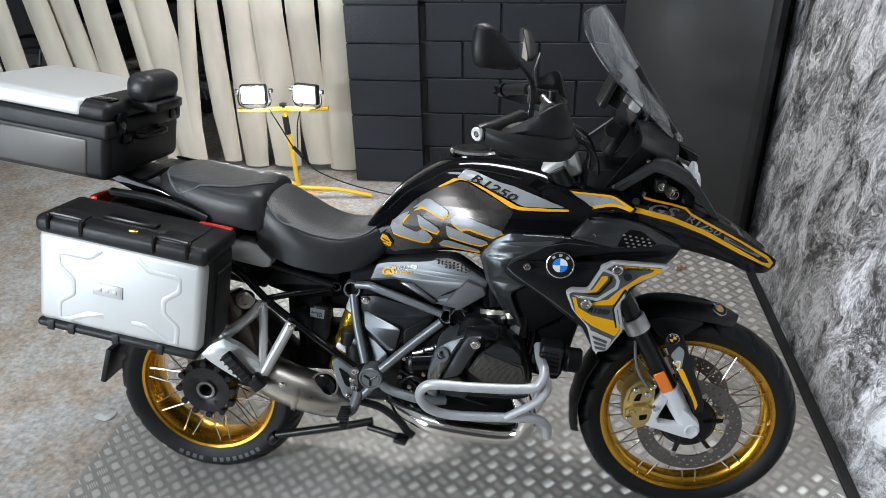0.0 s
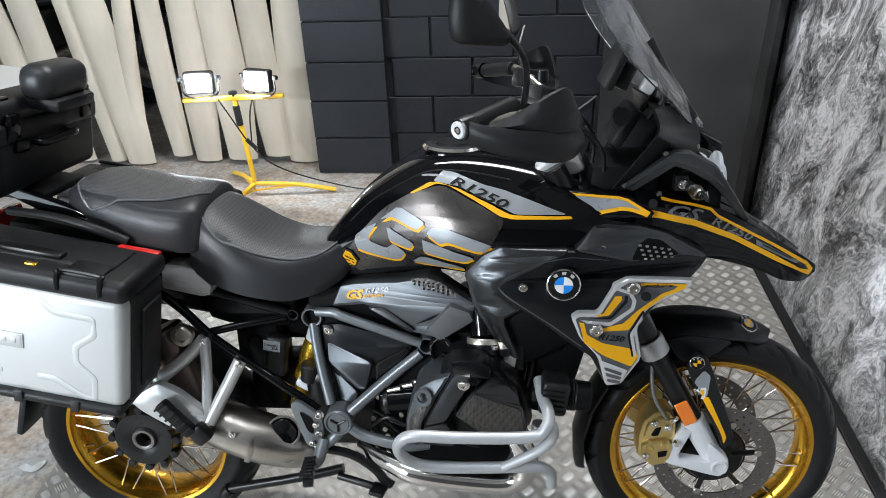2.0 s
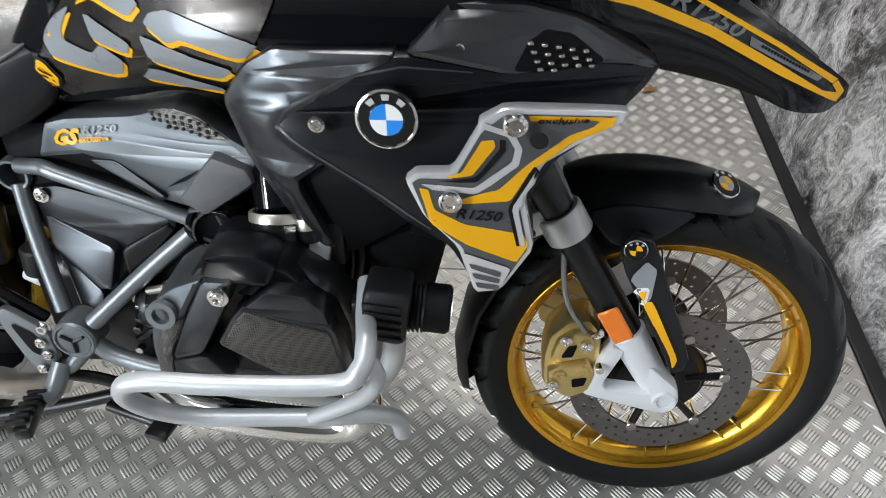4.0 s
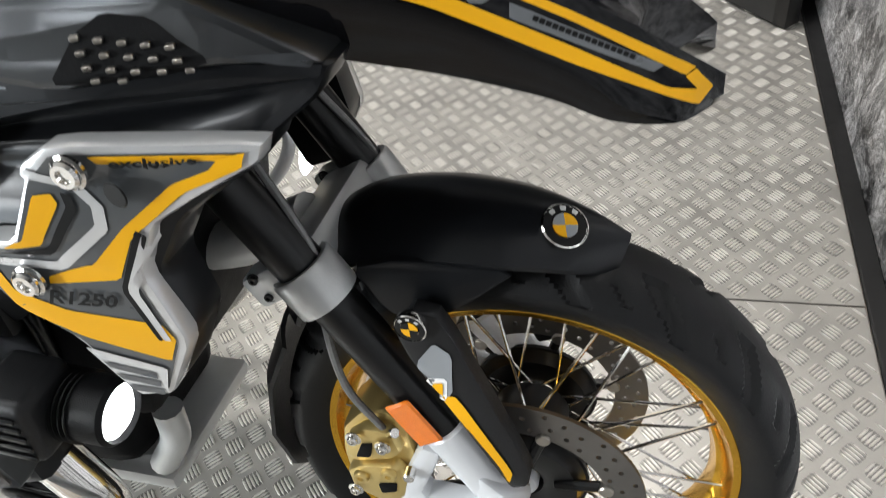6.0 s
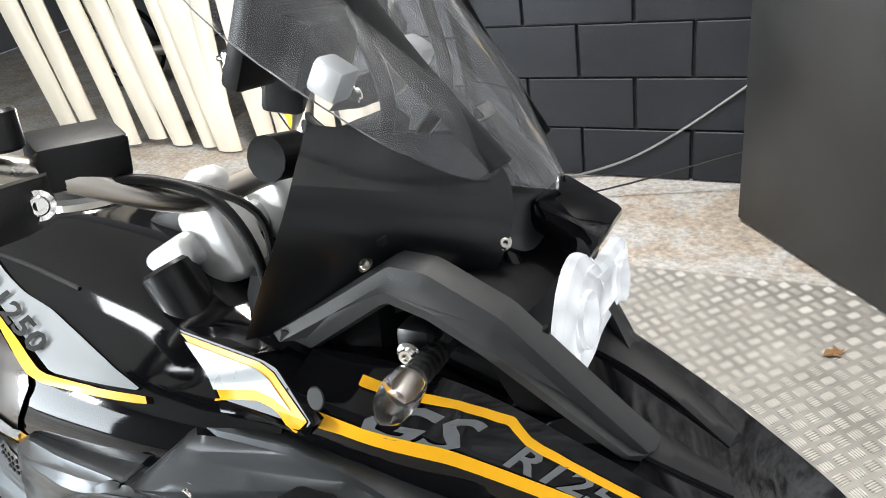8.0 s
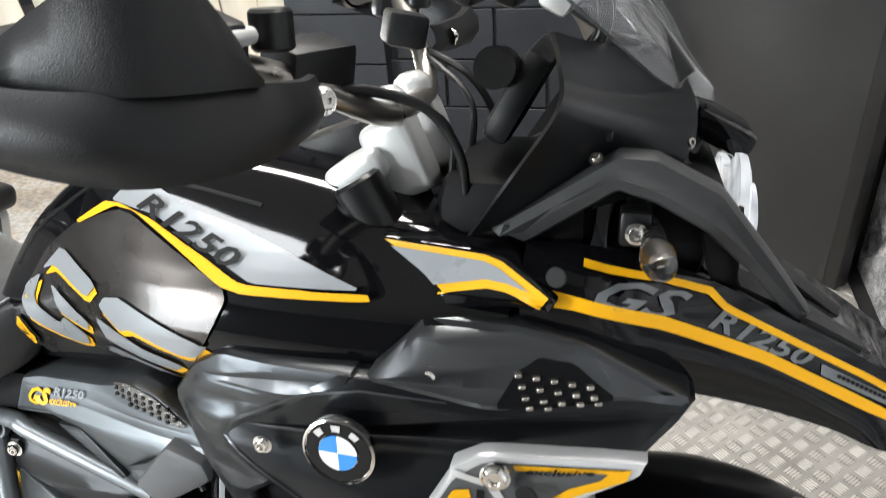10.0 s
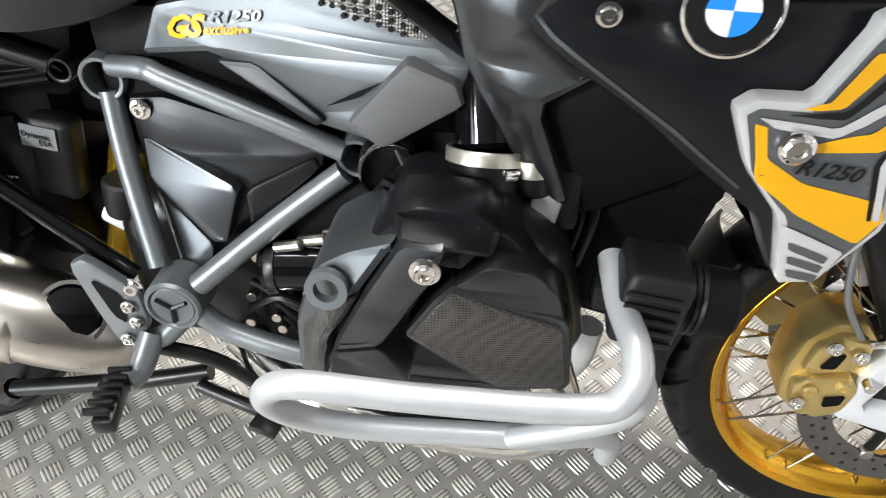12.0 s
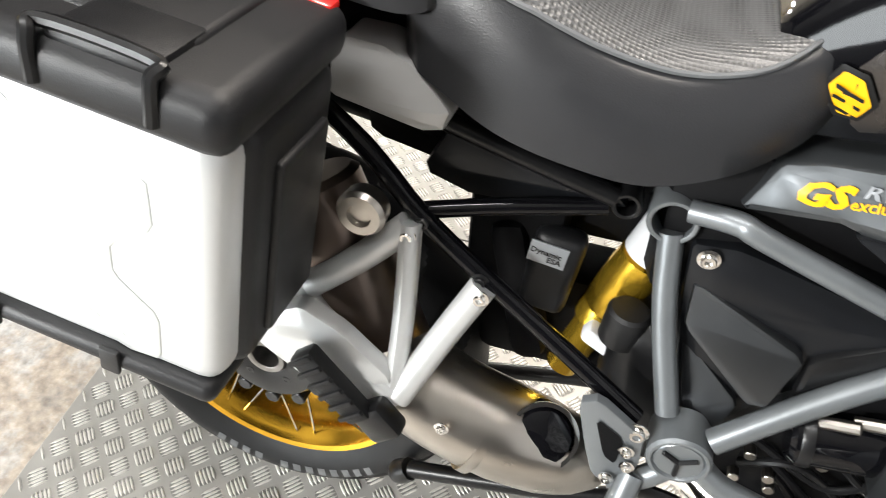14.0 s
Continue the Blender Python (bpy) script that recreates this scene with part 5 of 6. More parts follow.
for s in (1, -1):
    main = panel("fairing_panel", [(x, y + .010, z) for x, y, z in MAIN], .05, "satin", bike, .009, .10, "satin black side fairing", 0, s, .012, .07)
    band = panel("fairing_band", BAND, .06, "sheen", bike, .008, .10, "graphite fairing edge", 0, s, .006, .018)
    topp = panel("fairing_upper", TOPP, .05, "sheen", bike, .006, .08, "graphite upper fairing", 0, s, .007, .025)
    excl = panel("tank_wing", EXCL, .03, "gloss", bike, .005, .08, "", 0, s)
    plt = panel("fairing_plate", PLATE, .02, "decal_silver", bike, .005, .10, "silver-edged protector plate with amber and grey films", 0, s)
    # the duct's inner shade is a near-black panel
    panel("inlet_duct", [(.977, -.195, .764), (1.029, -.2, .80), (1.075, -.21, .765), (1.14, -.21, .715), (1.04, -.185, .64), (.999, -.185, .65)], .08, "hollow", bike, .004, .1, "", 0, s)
    if s == 1:
        R = dict(main=main, topp=topp, excl=excl, plt=plt, band=band)
# vent opening: a near-black film gives its inner shade
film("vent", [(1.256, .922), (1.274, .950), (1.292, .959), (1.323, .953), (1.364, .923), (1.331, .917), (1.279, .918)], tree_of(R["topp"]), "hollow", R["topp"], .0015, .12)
vt = tree_of(R["topp"])
for i in range(5):
    for j in range(4):
        x, z = 1.275 + .016 * i + .004 * j, .948 - .009 * j - .003 * i
        h = vt.ray_cast(Vector((x, -1, z)), Vector((0, 1, 0)))[0]
        if h is not None and i + j < 7:
            block("vent_stud", (.007, .006, .004), pose(x, h.y - .003, z, 0, 0, 18), "titan", R["topp"], .001, 1)
mt = tree_of(R["main"], R["band"])
# thin lighter film: the fairing's edge highlight, painted on
film("panel_groove", [(.985, .872), (1.06, .913), (1.13, .928), (1.21, .918), (1.21, .9165), (1.13, .9255), (1.062, .9105), (.987, .869), (.975, .85), (.99, .835), (1.10, .765), (1.16, .72), (1.159, .717), (1.098, .762), (.987, .833), (.971, .85)], mt, "panel", R["main"], .001, .05)
et = tree_of(R["excl"])
film("stripe", [(1.05, 1.043), (1.066, 1.046), (1.234, 1.040), (1.252, 1.036), (1.298, 1.012), (1.29, 1.004), (1.257, 1.012), (1.239, 1.013), (1.151, .995), (1.14, .992)], et, "yellow", R["excl"], .001, .04)
film("grey_flash", [(1.064, 1.041), (1.234, 1.034), (1.25, 1.03), (1.28, 1.014), (1.257, 1.019), (1.237, 1.02), (1.152, 1.002)], et, "grey", R["excl"], .002, .04)
film("black_flash", [(1.045, 1.044), (1.066, 1.041), (1.152, 1.0), (1.138, .991)], et, "decal_black", R["excl"], .0025, .04)
lettering("word", "exclusive", (1.062, 1.033), (1, -.48), .0165, et, "yellow", R["excl"], .0035, .2, 1.2)
pt = tree_of(R["plt"])
PF = [("midgrey", .0012, [(1.140, .797), (1.148, .803), (1.19, .802), (1.224, .86), (1.25, .880), (1.378, .864), (1.33, .836), (1.288, .808), (1.268, .765), (1.283, .695), (1.25, .634), (1.222, .632), (1.2, .703), (1.158, .747)]),
      ("yellow", .002, [(1.275, .876), (1.381, .863), (1.376, .852), (1.33, .837), (1.28, .803), (1.258, .765), (1.198, .765), (1.2, .772), (1.244, .783), (1.277, .813), (1.324, .845), (1.353, .853), (1.36, .859), (1.278, .868)]),
      ("yellow", .002, [(1.148, .790), (1.159, .787), (1.166, .76), (1.202, .737), (1.276, .717), (1.283, .70), (1.269, .674), (1.206, .706), (1.162, .740)]),
      ("decal_silver", .0024, [(1.150, .796), (1.213, .787), (1.258, .818), (1.261, .834), (1.252, .85), (1.22, .864), (1.224, .87), (1.259, .854), (1.27, .833), (1.266, .812), (1.216, .777), (1.165, .786)]),
      ("yellow", .0026, [(1.18, .8035), (1.199, .811), (1.222, .848), (1.236, .848), (1.238, .839), (1.211, .805)]),
      ("decal_black", .0026, [(1.17, .80), (1.215, .802), (1.243, .836), (1.243, .848), (1.25, .846), (1.25, .832), (1.217, .795)]),
      ("decal_black", .0022, [(1.285, .81), (1.292, .803), (1.262, .75), (1.272, .70), (1.268, .70), (1.255, .755)]),
      ("decal_silver", .0026, [(1.289, .806), (1.297, .80), (1.268, .752), (1.279, .70), (1.273, .70), (1.26, .755)]),
      ("decal_silver", .003, [(1.197, .697), (1.262, .665), (1.249, .632), (1.222, .63)])]
for mname, off, sh_ in PF:
    film("film", sh_, pt, mname, R["plt"], off, .06)
for k in range(3):
    film("film_bar", [(1.208 + .004 * k, .678 - .016 * k), (1.25 - .001 * k, .66 - .011 * k), (1.248 - .001 * k, .652 - .011 * k), (1.211 + .004 * k, .669 - .016 * k)], pt, "midgrey", R["plt"], .004, .1)
lettering("word", "exclusive", (1.285, .8645), (1, -.1), .0125, pt, "decal_black", R["plt"], .0034, .15, 1.35)
lettering("model_mark", "R1250", (1.19, .748), (1, -.17), .019, pt, "decal_black", R["plt"], .0036, .25, 1.15)
for x, y, z, r in ((1.261, -.255, .866, .012), (1.186, -.268, .771, .012)):
    turned("plate_bolt", [(r * 1.2, 0), (r * 1.2, .003), (r, .004), (r, .007), (r * .8, .009), (r * .5, .009), (r * .45, .006), (0, .006)], (x, y + .008, z), (0, -1, 0), "chrome", R["plt"], 24)
turned("plate_mark", [(.011, 0), (.010, .001), (0, .001)], (1.289, -.2455, .846), (-.2, -1, 0), "decal_black", R["plt"], 24)
bolt((1.195, -.217, .945), R["topp"], .0068)
bolt((1.027, -.240, .86), R["main"], .0068)


def roundel(at, r, tilt, parent, inner="enamel", outer="blue"):
    """A round maker's badge drawn as plain shapes: ring, four quarters, plain marks."""
    m = Matrix.Translation(at) @ tilt
    def p(x, y, z):
        return tuple(m @ Vector((x, y, z)))
    def fan(a0, a1, r0, r1, y, mname, name):
        n = 14
        v = [p(r0 * math.cos(a0 + (a1 - a0) * i / n), y, r0 * math.sin(a0 + (a1 - a0) * i / n)) for i in range(n + 1)] + [p(r1 * math.cos(a0 + (a1 - a0) * i / n), y, r1 * math.sin(a0 + (a1 - a0) * i / n)) for i in range(n + 1)]
        f = [(i, i + 1, n + 2 + i, n + 1 + i) for i in range(n)]
        return link(name, v, f, mname, base, angle=60)
    ax = tuple((tilt @ Vector((0, -1, 0))))
    base = turned("badge", [(r, -.006), (r * 1.03, 0), (r * 1.02, .003), (r * .95, .004), (r * .94, .0025), (r * .56, .0025), (r * .55, .0035), (0, .0035)], at, ax, "chrome", parent, 48, "round badge in black, white and blue")
    fan(0, 2 * math.pi, r * .58, r * .93, -.0032, "decal_black", "badge_ring")
    for k in range(4):
        fan(k * math.pi / 2 + .0, (k + 1) * math.pi / 2, .0005, r * .54, -.0045, inner if k % 2 == 0 else outer, "badge_quarter")
    for k in range(3):
        a = radians(130 - 40 * k)
        fan(a - .16, a + .16, r * .66, r * .86, -.0045, "decal_silver", "badge_mark")
    return base


roundel((1.113, -.2505, .873), .036, pose(0, 0, 0, 0, 0, -2), R["main"])

# --- beak
BEAK = [(1.27, .12, 1.045, .165, 1.017, .16, .95), (1.34, .115, 1.040, .162, 1.002, .15, .925), (1.42, .104, 1.016, .137, .970, .122, .893), (1.50, .098, .978, .116, .930, .102, .868), (1.58, .088, .933, .098, .888, .090, .840), (1.63, .080, .902, .088, .862, .084, .816), (1.68, .070, .869, .076, .842, .070, .806), (1.705, .062, .851, .066, .834, .056, .812), (1.716, .056, .842, .058, .830, .05, .820)]
rings = []
for x, yt, zt, ym, zm, yl, zl in BEAK:
    k = max(0, (x - 1.27) / .45)
    c, cut_ = .018 * k, .05 * max(0, (x - 1.62) / .1)
    half_ring = [(x - cut_, 0, zt - .012), (x - cut_ * .5, yt * .6, zt - .008), (x, yt, zt), (x, ym * .985, zm + .012), (x, ym, zm), (x, (ym + yl) / 2 + .004, (zm + zl) / 2), (x, yl, zl), (x - cut_ * .5, yl * .7, zl + .012), (x - cut_, 0, zl + .016)]
    rings.append([(a, c - b, d) for a, b, d in half_ring] + [(a, c + b, d) for a, b, d in half_ring[-2:0:-1]])
rings = np.array(rings)
fine = np.array([spline(rings[:, i, :], 4) for i in range(rings.shape[1])]).transpose(1, 0, 2)
beak = loft("beak", [list(r) for r in fine], "gloss", bike, "gloss black beak with amber stripes", angle=30)
bt = tree_of(beak)
film("stripe", [(1.285, 1.018), (1.32, 1.010), (1.40, .985), (1.50, .940), (1.60, .884), (1.672, .842), (1.694, .837), (1.684, .849), (1.692, .853), (1.706, .837), (1.696, .823), (1.60, .871), (1.50, .927), (1.40, .971), (1.32, .996), (1.29, 1.0)], bt, "yellow", beak, .0015, .05)
film("stripe", [(1.325, 1.034), (1.40, 1.014), (1.445, 1.000), (1.460, .985), (1.60, .909), (1.692, .8545), (1.684, .850), (1.60, .902), (1.457, .980), (1.441, .995), (1.40, 1.009), (1.325, 1.029)], bt, "yellow", beak, .0015, .05)
film("grey_flash", [(1.555, .922), (1.60, .897), (1.668, .860), (1.660, .856), (1.60, .887), (1.555, .911)], bt, "soft_grey", beak, .001, .05)
bars("small_print", (1.570, .9075), (1, -.53), .085, .0035, 16, bt, "decal_black", beak, .0018)
lettering("model_mark", "GS", (1.325, 1.006), (1, -.30), .030, bt, "soft_grey", beak, .0012, .45, 2.3)
lettering("model_mark", "R1250", (1.440, .971), (1, -.51), .024, bt, "soft_grey", beak, .0012, .3, 1.75)
turned("beak_badge", [(.010, 0), (.009, .001), (0, .001)], (1.303, -.168, 1.030), (-.2, -1, .3), "decal_black", beak, 20)
for sy in (-1, 1):
    sheet("beak_inlay", [(1.42, .018 + sy * .03, 1.010), (1.52, .02 + sy * .03, .965), (1.60, .02 + sy * .02, .912)], [(1.44, .018 + sy * .085, 1.005), (1.53, .02 + sy * .075, .960), (1.61, .02 + sy * .045, .910)], (0, 0, 1), .008, .012, "plastic", beak, "matte black beak inlay")

# --- cowl arms, upper fairing, headlamp, screen
for s in (1, -1):
    off = 0 if s == 1 else -.03
    arm = panel("cowl_arm", [(x + off, y + off, z) for x, y, z in ((1.232, -.134, 1.060), (1.285, -.126, 1.091), (1.350, -.119, 1.132), (1.385, -.122, 1.131), (1.445, -.118, 1.099), (1.50, -.088, 1.026), (1.549, -.056, .957), (1.538, -.064, .950), (1.524, -.078, .960), (1.475, -.110, 1.020), (1.43, -.127, 1.064), (1.385, -.129, 1.089), (1.352, -.130, 1.099), (1.268, -.124, 1.040))], .03, "grain", bike, .010, .05, "grained black cowl arm", 0, s)
    sheet("upper_fairing", [(1.220, -.147, 1.057), (1.262, -.163, 1.12), (1.302, -.172, 1.183), (1.300, -.145, 1.215), (1.290, -.112, 1.238)], [(1.33, -.075, 1.065), (1.395, -.045, 1.085), (1.422, -.035, 1.13), (1.415, -.015, 1.175), (1.385, -.02, 1.21)], (.6, -.75, .25), -.012, .007, "satin", bike, "satin black upper fairing", s)
    if s == 1:
        armR = arm
    ax = (.10, s * -.97, .03)
    ind = turned("indicator", [(0, 0), (.009, 0), (.014, .010), (.016, .03), (.013, .05), (.007, .060), (0, .062)], (1.386, s * -.150, 1.058), ax, "lens", bike, 16, "clear indicator")
    rod("indicator_stem", (1.384, s * -.07, 1.054), (1.387, s * -.155, 1.058), .009, "rubber", ind, 10)
    for k in range(4):
        ring("stem_rib", (1.3855 + .0004 * k, s * (-.113 - .009 * k), 1.0562 + .0004 * k), (.1, -s, .03), .0115, .008, .004, "rubber", ind, 14)
    turned("indicator_bulb", [(0, 0), (.005, .004), (.006, .02), (.004, .03), (0, .032)], (1.387, s * -.157, 1.0585), ax, "titan", ind, 12)
    bolt((1.371, s * -.130, 1.062), ind, .007)
    block("indicator_plate", (.03, .03, .035), pose(1.37, s * -.108, 1.062), "dark", ind, .005)
bolt((1.331, -.116, 1.127), armR, .0045, (-.3, -.5, .8), "titan")
for k in range(5):
    rod("arm_stud", (1.275 + .016 * k, -.100, 1.098 + .011 * k), (1.275 + .016 * k, -.104, 1.106 + .011 * k), .006, "titan" if k % 2 else "dark", armR, 8)
bolt((1.417, -.036, 1.125), bike, .0045, (.6, -.75, .2), "titan")

hb = block("headlamp", (.08, .25, .13), pose(1.405, .045, 1.035, 0, 14, 0), "hollow", bike, .02, 2, "headlamp, lit")
HL = [(-.041, .991), (-.070, 1.028), (-.069, 1.060), (-.056, 1.089), (-.040, 1.105), (-.017, 1.111), (.010, 1.104), (.028, 1.092), (.043, 1.077), (.077, 1.071), (.108, 1.072), (.149, 1.070), (.178, 1.047), (.184, 1.016), (.166, .999), (.106, 1.002), (.044, 1.003), (.010, .990)]
hp = rounded(HL, .2, 1)
mid_ = np.array([.05, 1.04])
rows_h = []
for k, dx in ((1.0, -.004), (1.0, 0), (.97, .005), (.8, .010), (.62, .004), (.5, .010), (.25, .012)):
    q = mid_ + (hp - mid_) * k
    rows_h.append([(1.470 + dx, a, b) for a, b in q])
lamp_ = loft("lamp_lens", rows_h, "head", hb, "bright faceted headlamp lens", angle=20)
for yc, zc, r_ in ((-.02, 1.055, .026), (.11, 1.036, .022)):
    turned("lamp_reflector", [(r_, 0), (r_ * .96, .004), (r_ * .7, -.004), (r_ * .3, -.008), (0, -.008)], (1.483, yc, zc), (1, 0, .1), "head", lamp_, 18)
block("lamp_hood", (.07, .09, .03), pose(1.452, .052, 1.122, 0, 28, 0), "gloss", hb, .008)
sheet("lamp_surround", [(1.43, -.115, 1.06), (1.45, -.09, 1.0), (1.49, -.05, .965)], [(1.468, -.078, 1.075), (1.470, -.078, 1.02), (1.475, -.05, .985)], (.5, -.8, 0), .004, .006, "hollow", hb, "black lamp surround")
nose = []
for xc, z, w, sw in ((1.375, 1.212, .072, 6), (1.41, 1.178, .075, 6), (1.43, 1.148, .08, 5), (1.437, 1.125, .085, 4.5)):
    o_ = [(xc - sw * y * y, y + .045, z - .010 * (1 - math.cos(y * 70)) * (z < 1.13)) for y in np.linspace(-w, w, 21)]
    nose.append(o_ + [(x - .012, y, z - .006) for x, y, z in o_[::-1]])
loft("nose_cover", nose, "satin", bike, "satin black nose cover", angle=40)
for sy in (-1, 1):
    tube("nose_strut", [(1.40, .045 + sy * .05, 1.12), (1.425, .045 + sy * .062, 1.075), (1.44, .045 + sy * .07, 1.02)], .009, "gloss", bike, 10)


def beam(name, at, to, watts, wide):
    data = bpy.data.lights.new(name, "SPOT")
    data.energy, data.spot_size, data.spot_blend, data.shadow_soft_size, data.color = watts, radians(wide), 0.9, 0.025, (0.93, 0.96, 1)
    ob = new(name, data)
    ob.matrix_world = look(BIKE @ Vector(at), BIKE @ Vector(to))


beam("headlamp_beam", (1.52, .05, 1.04), (3, .0, .86), 14, 50)
beam("fog_beam", (1.205, .245, .592), (3, .2, .38), 14, 50)
beam("fog_beam", (1.205, -.245, .592), (3, -.25, .38), 14, 50)
SC = [(1.443, 1.164, .012, .0), (1.428, 1.184, .065, .022), (1.412, 1.206, .105, .034), (1.385, 1.25, .152, .05), (1.32, 1.34, .185, .08), (1.255, 1.44, .17, .085), (1.215, 1.50, .138, .06), (1.20, 1.52, .10, .033)]
rows_o, rows_i = [], []
sc = spline(np.array(SC), 5)
for x, z, w, sw in sc:
    o, i_ = [], []
    for k in np.linspace(-1, 1, 25):
        cy = .045 - .09 * (z - 1.164)
        o.append((x - sw * k * k, cy + w * k, z - .012 * k * k))
        i_.append((x - sw * k * k - .0035, cy + w * k * .985, z - .012 * k * k - .0012))
    rows_o.append(o + i_[::-1])
screen = loft("windscreen", rows_o, "glass", bike, "clear windscreen", angle=50)
for s in (-1, 1):
    tube("screen_arm", [(1.30, s * .05, 1.19), (1.33, s * .055, 1.24), (1.31, s * .06, 1.32)], .007, "dark", bike, 10)
    sheet("screen_bracket", [(1.418, .040 + s * .052, 1.190), (1.355, .035 + s * .07, 1.275), (1.295, .03 + s * .09, 1.37)], [(1.408, .040 + s * .066, 1.185), (1.343, .035 + s * .088, 1.272), (1.285, .03 + s * .105, 1.362)], (.7, 0, .7), .003, .006, "dark", bike, "black screen bracket")
    block("screen_mount", (.03, .03, .03), pose(1.29, s * .07, 1.265, 0, 30, 0), "silver", bike, .006)
block("display", (.02, .15, .10), pose(1.222, -.02, 1.305, 0, 24, 0), "plastic", bike, .006, 2, "black instrument display")
block("display_cradle", (.03, .09, .06), pose(1.245, -.02, 1.285, 0, 24, 0), "dark", bike, .006)
block("instrument_bridge", (.03, .14, .10), pose(1.25, 0, 1.17, 0, 30, 0), "plastic", bike, .01)
tube("screen_knob", [(1.235, -.06, 1.20), (1.235, -.10, 1.205)], .02, "rubber", bike, 16, 0)

# --- fork, bars, controls
A = np.array([1.515, 0, .345])
up_ = unit(np.array([-.567, 0, 1.0]))
for s in (-1, 1):
    y = s * .10
    tubef = rod("fork_tube", A + up_ * .10 + [0, y, 0], A + up_ * .86 + [0, y, 0], .0265, "dark", bike, 28)
    leg = rod("fork_leg", A + up_ * -.01 + [0, s * .108, 0], A + up_ * .125 + [0, y, 0], .026, "white", bike, 24, .031)
    cl = ring("fork_clamp", A + up_ * .375 + [0, y, 0], -up_, .036, .026, .045, "silver", bike, 32)
    block("clamp_ear", (.05, .035, .04), Matrix.Translation(A + up_ * .352 + [-.045, y, 0]) @ pose(0, 0, 0, 0, -29, 0), "silver", cl, .006)
    for q in (-.012, .012):
        bolt(A + up_ * (.352 + q) + [-.052, y - .016, 0], cl, .005, material="dark")
    block("reflector", (.034, .006, .068), Matrix.Translation(A + up_ * .16 + [-.005, s * .132, 0]) @ pose(0, 0, 0, 0, -29, 0), "orange", leg, .003, 1, "amber reflector")
    panel("axle_clamp", [(1.385, -.135, .345), (1.40, -.135, .335), (1.50, -.14, .31), (1.53, -.14, .305), (1.55, -.14, .33), (1.545, -.14, .36), (1.50, -.135, .40), (1.485, -.13, .40), (1.49, -.135, .37), (1.50, -.138, .345), (1.42, -.135, .352), (1.455, -.13, .43), (1.43, -.13, .44)], .03, "white", leg, .006, .12, "", 0, -s)
    ring("axle_end", (1.525, s * .142, .334), (0, -s, 0), .021, .012, .05, "white", leg, 24)
    cal = panel("brake_caliper", [(1.327, -.118, .345), (1.325, -.118, .40), (1.333, -.118, .445), (1.36, -.118, .475), (1.395, -.118, .48), (1.415, -.118, .455), (1.42, -.118, .36), (1.405, -.118, .325), (1.365, -.118, .312)], .06, "brass", bike, .008, .1, "pale gold brake caliper", 0, -s)
    panel("caliper_body", [(1.335, -.134, .352), (1.333, -.134, .385), (1.352, -.136, .40), (1.395, -.136, .405), (1.41, -.136, .385), (1.402, -.136, .345), (1.372, -.134, .328)], .03, "brass", cal, .006, .1, "", 0, -s)
    panel("caliper_body", [(1.336, -.132, .41), (1.344, -.132, .445), (1.368, -.134, .466), (1.40, -.134, .462), (1.408, -.134, .43), (1.395, -.134, .416), (1.35, -.132, .402)], .03, "brass", cal, .006, .1, "", 0, -s)
    # caliper slots are near-black plates, shade in place of depth
    panel("caliper_slot", [(1.352, -.1365, .418), (1.362, -.1365, .44), (1.376, -.1365, .444), (1.37, -.1365, .42)], .01, "hollow", cal, .001, .1, "", 0, -s)
    panel("caliper_slot", [(1.372, -.1385, .372), (1.396, -.1385, .378), (1.393, -.1385, .362), (1.374, -.1385, .356)], .01, "hollow", cal, .001, .1, "", 0, -s)
    for p in ((1.357, .455), (1.342, .36), (1.39, .445)):
        bolt((p[0], s * .1385, p[1]), cal, .0065, (0, s, 0))
    for p in ((1.352, .382), (1.388, .392)):
        turned("piston_cap", [(.010, .006), (.010, 0), (.008, -.003), (.004, -.003), (.003, 0), (0, 0)], (p[0], s * .138, p[1]), (0, -s, 0), "brass", cal, 16)
    rod("caliper_bolt", (1.415, s * .13, .40), (1.415, s * .145, .40), .007, "chrome", cal, 10)
    rod("caliper_bolt", (1.40, s * .13, .46), (1.41, s * .14, .475), .006, "chrome", cal, 10)
    tube("brake_hose", [(1.39, s * .125, .46), (1.355, s * .12, .52), (1.345, s * .11, .60), (1.35, s * .1, .68), (1.30, s * .08, .78)], .0045, "hose", bike, 8)
    fp = panel("fork_guard", [(1.425, -.125, .60), (1.445, -.122, .64), (1.475, -.12, .63), (1.555, -.13, .42), (1.55, -.13, .392), (1.53, -.13, .385), (1.515, -.132, .42)], .02, "plastic", bike, .005, .12, "black fork guard", 0, -s)
    if s == -1:
        fg = fp
ft = tree_of(fg)
film("film", [(1.445, .575), (1.465, .60), (1.482, .585), (1.478, .53), (1.45, .53)], ft, "grey", fg, .0015, .12)
film("film", [(1.465, .53), (1.482, .53), (1.535, .42), (1.53, .40), (1.52, .43)], ft, "yellow", fg, .0018, .1)
film("film", [(1.452, .555), (1.475, .555), (1.472, .525), (1.455, .52)], ft, "enamel", fg, .002, .15)
film("film", [(1.458, .548), (1.47, .55), (1.468, .53)], ft, "yellow", fg, .003, .15)
roundel((1.4455, -.1255, .622), .017, pose(0, 0, 0, 0, 0, -4), fg, "yellow", "decal_black")
tri = block("lower_bridge", (.07, .2, .04), Matrix.Translation(A + up_ * .36 + [-.02, 0, 0]) @ pose(0, 0, 0, 0, -29, 0), "silver", bike, .01)
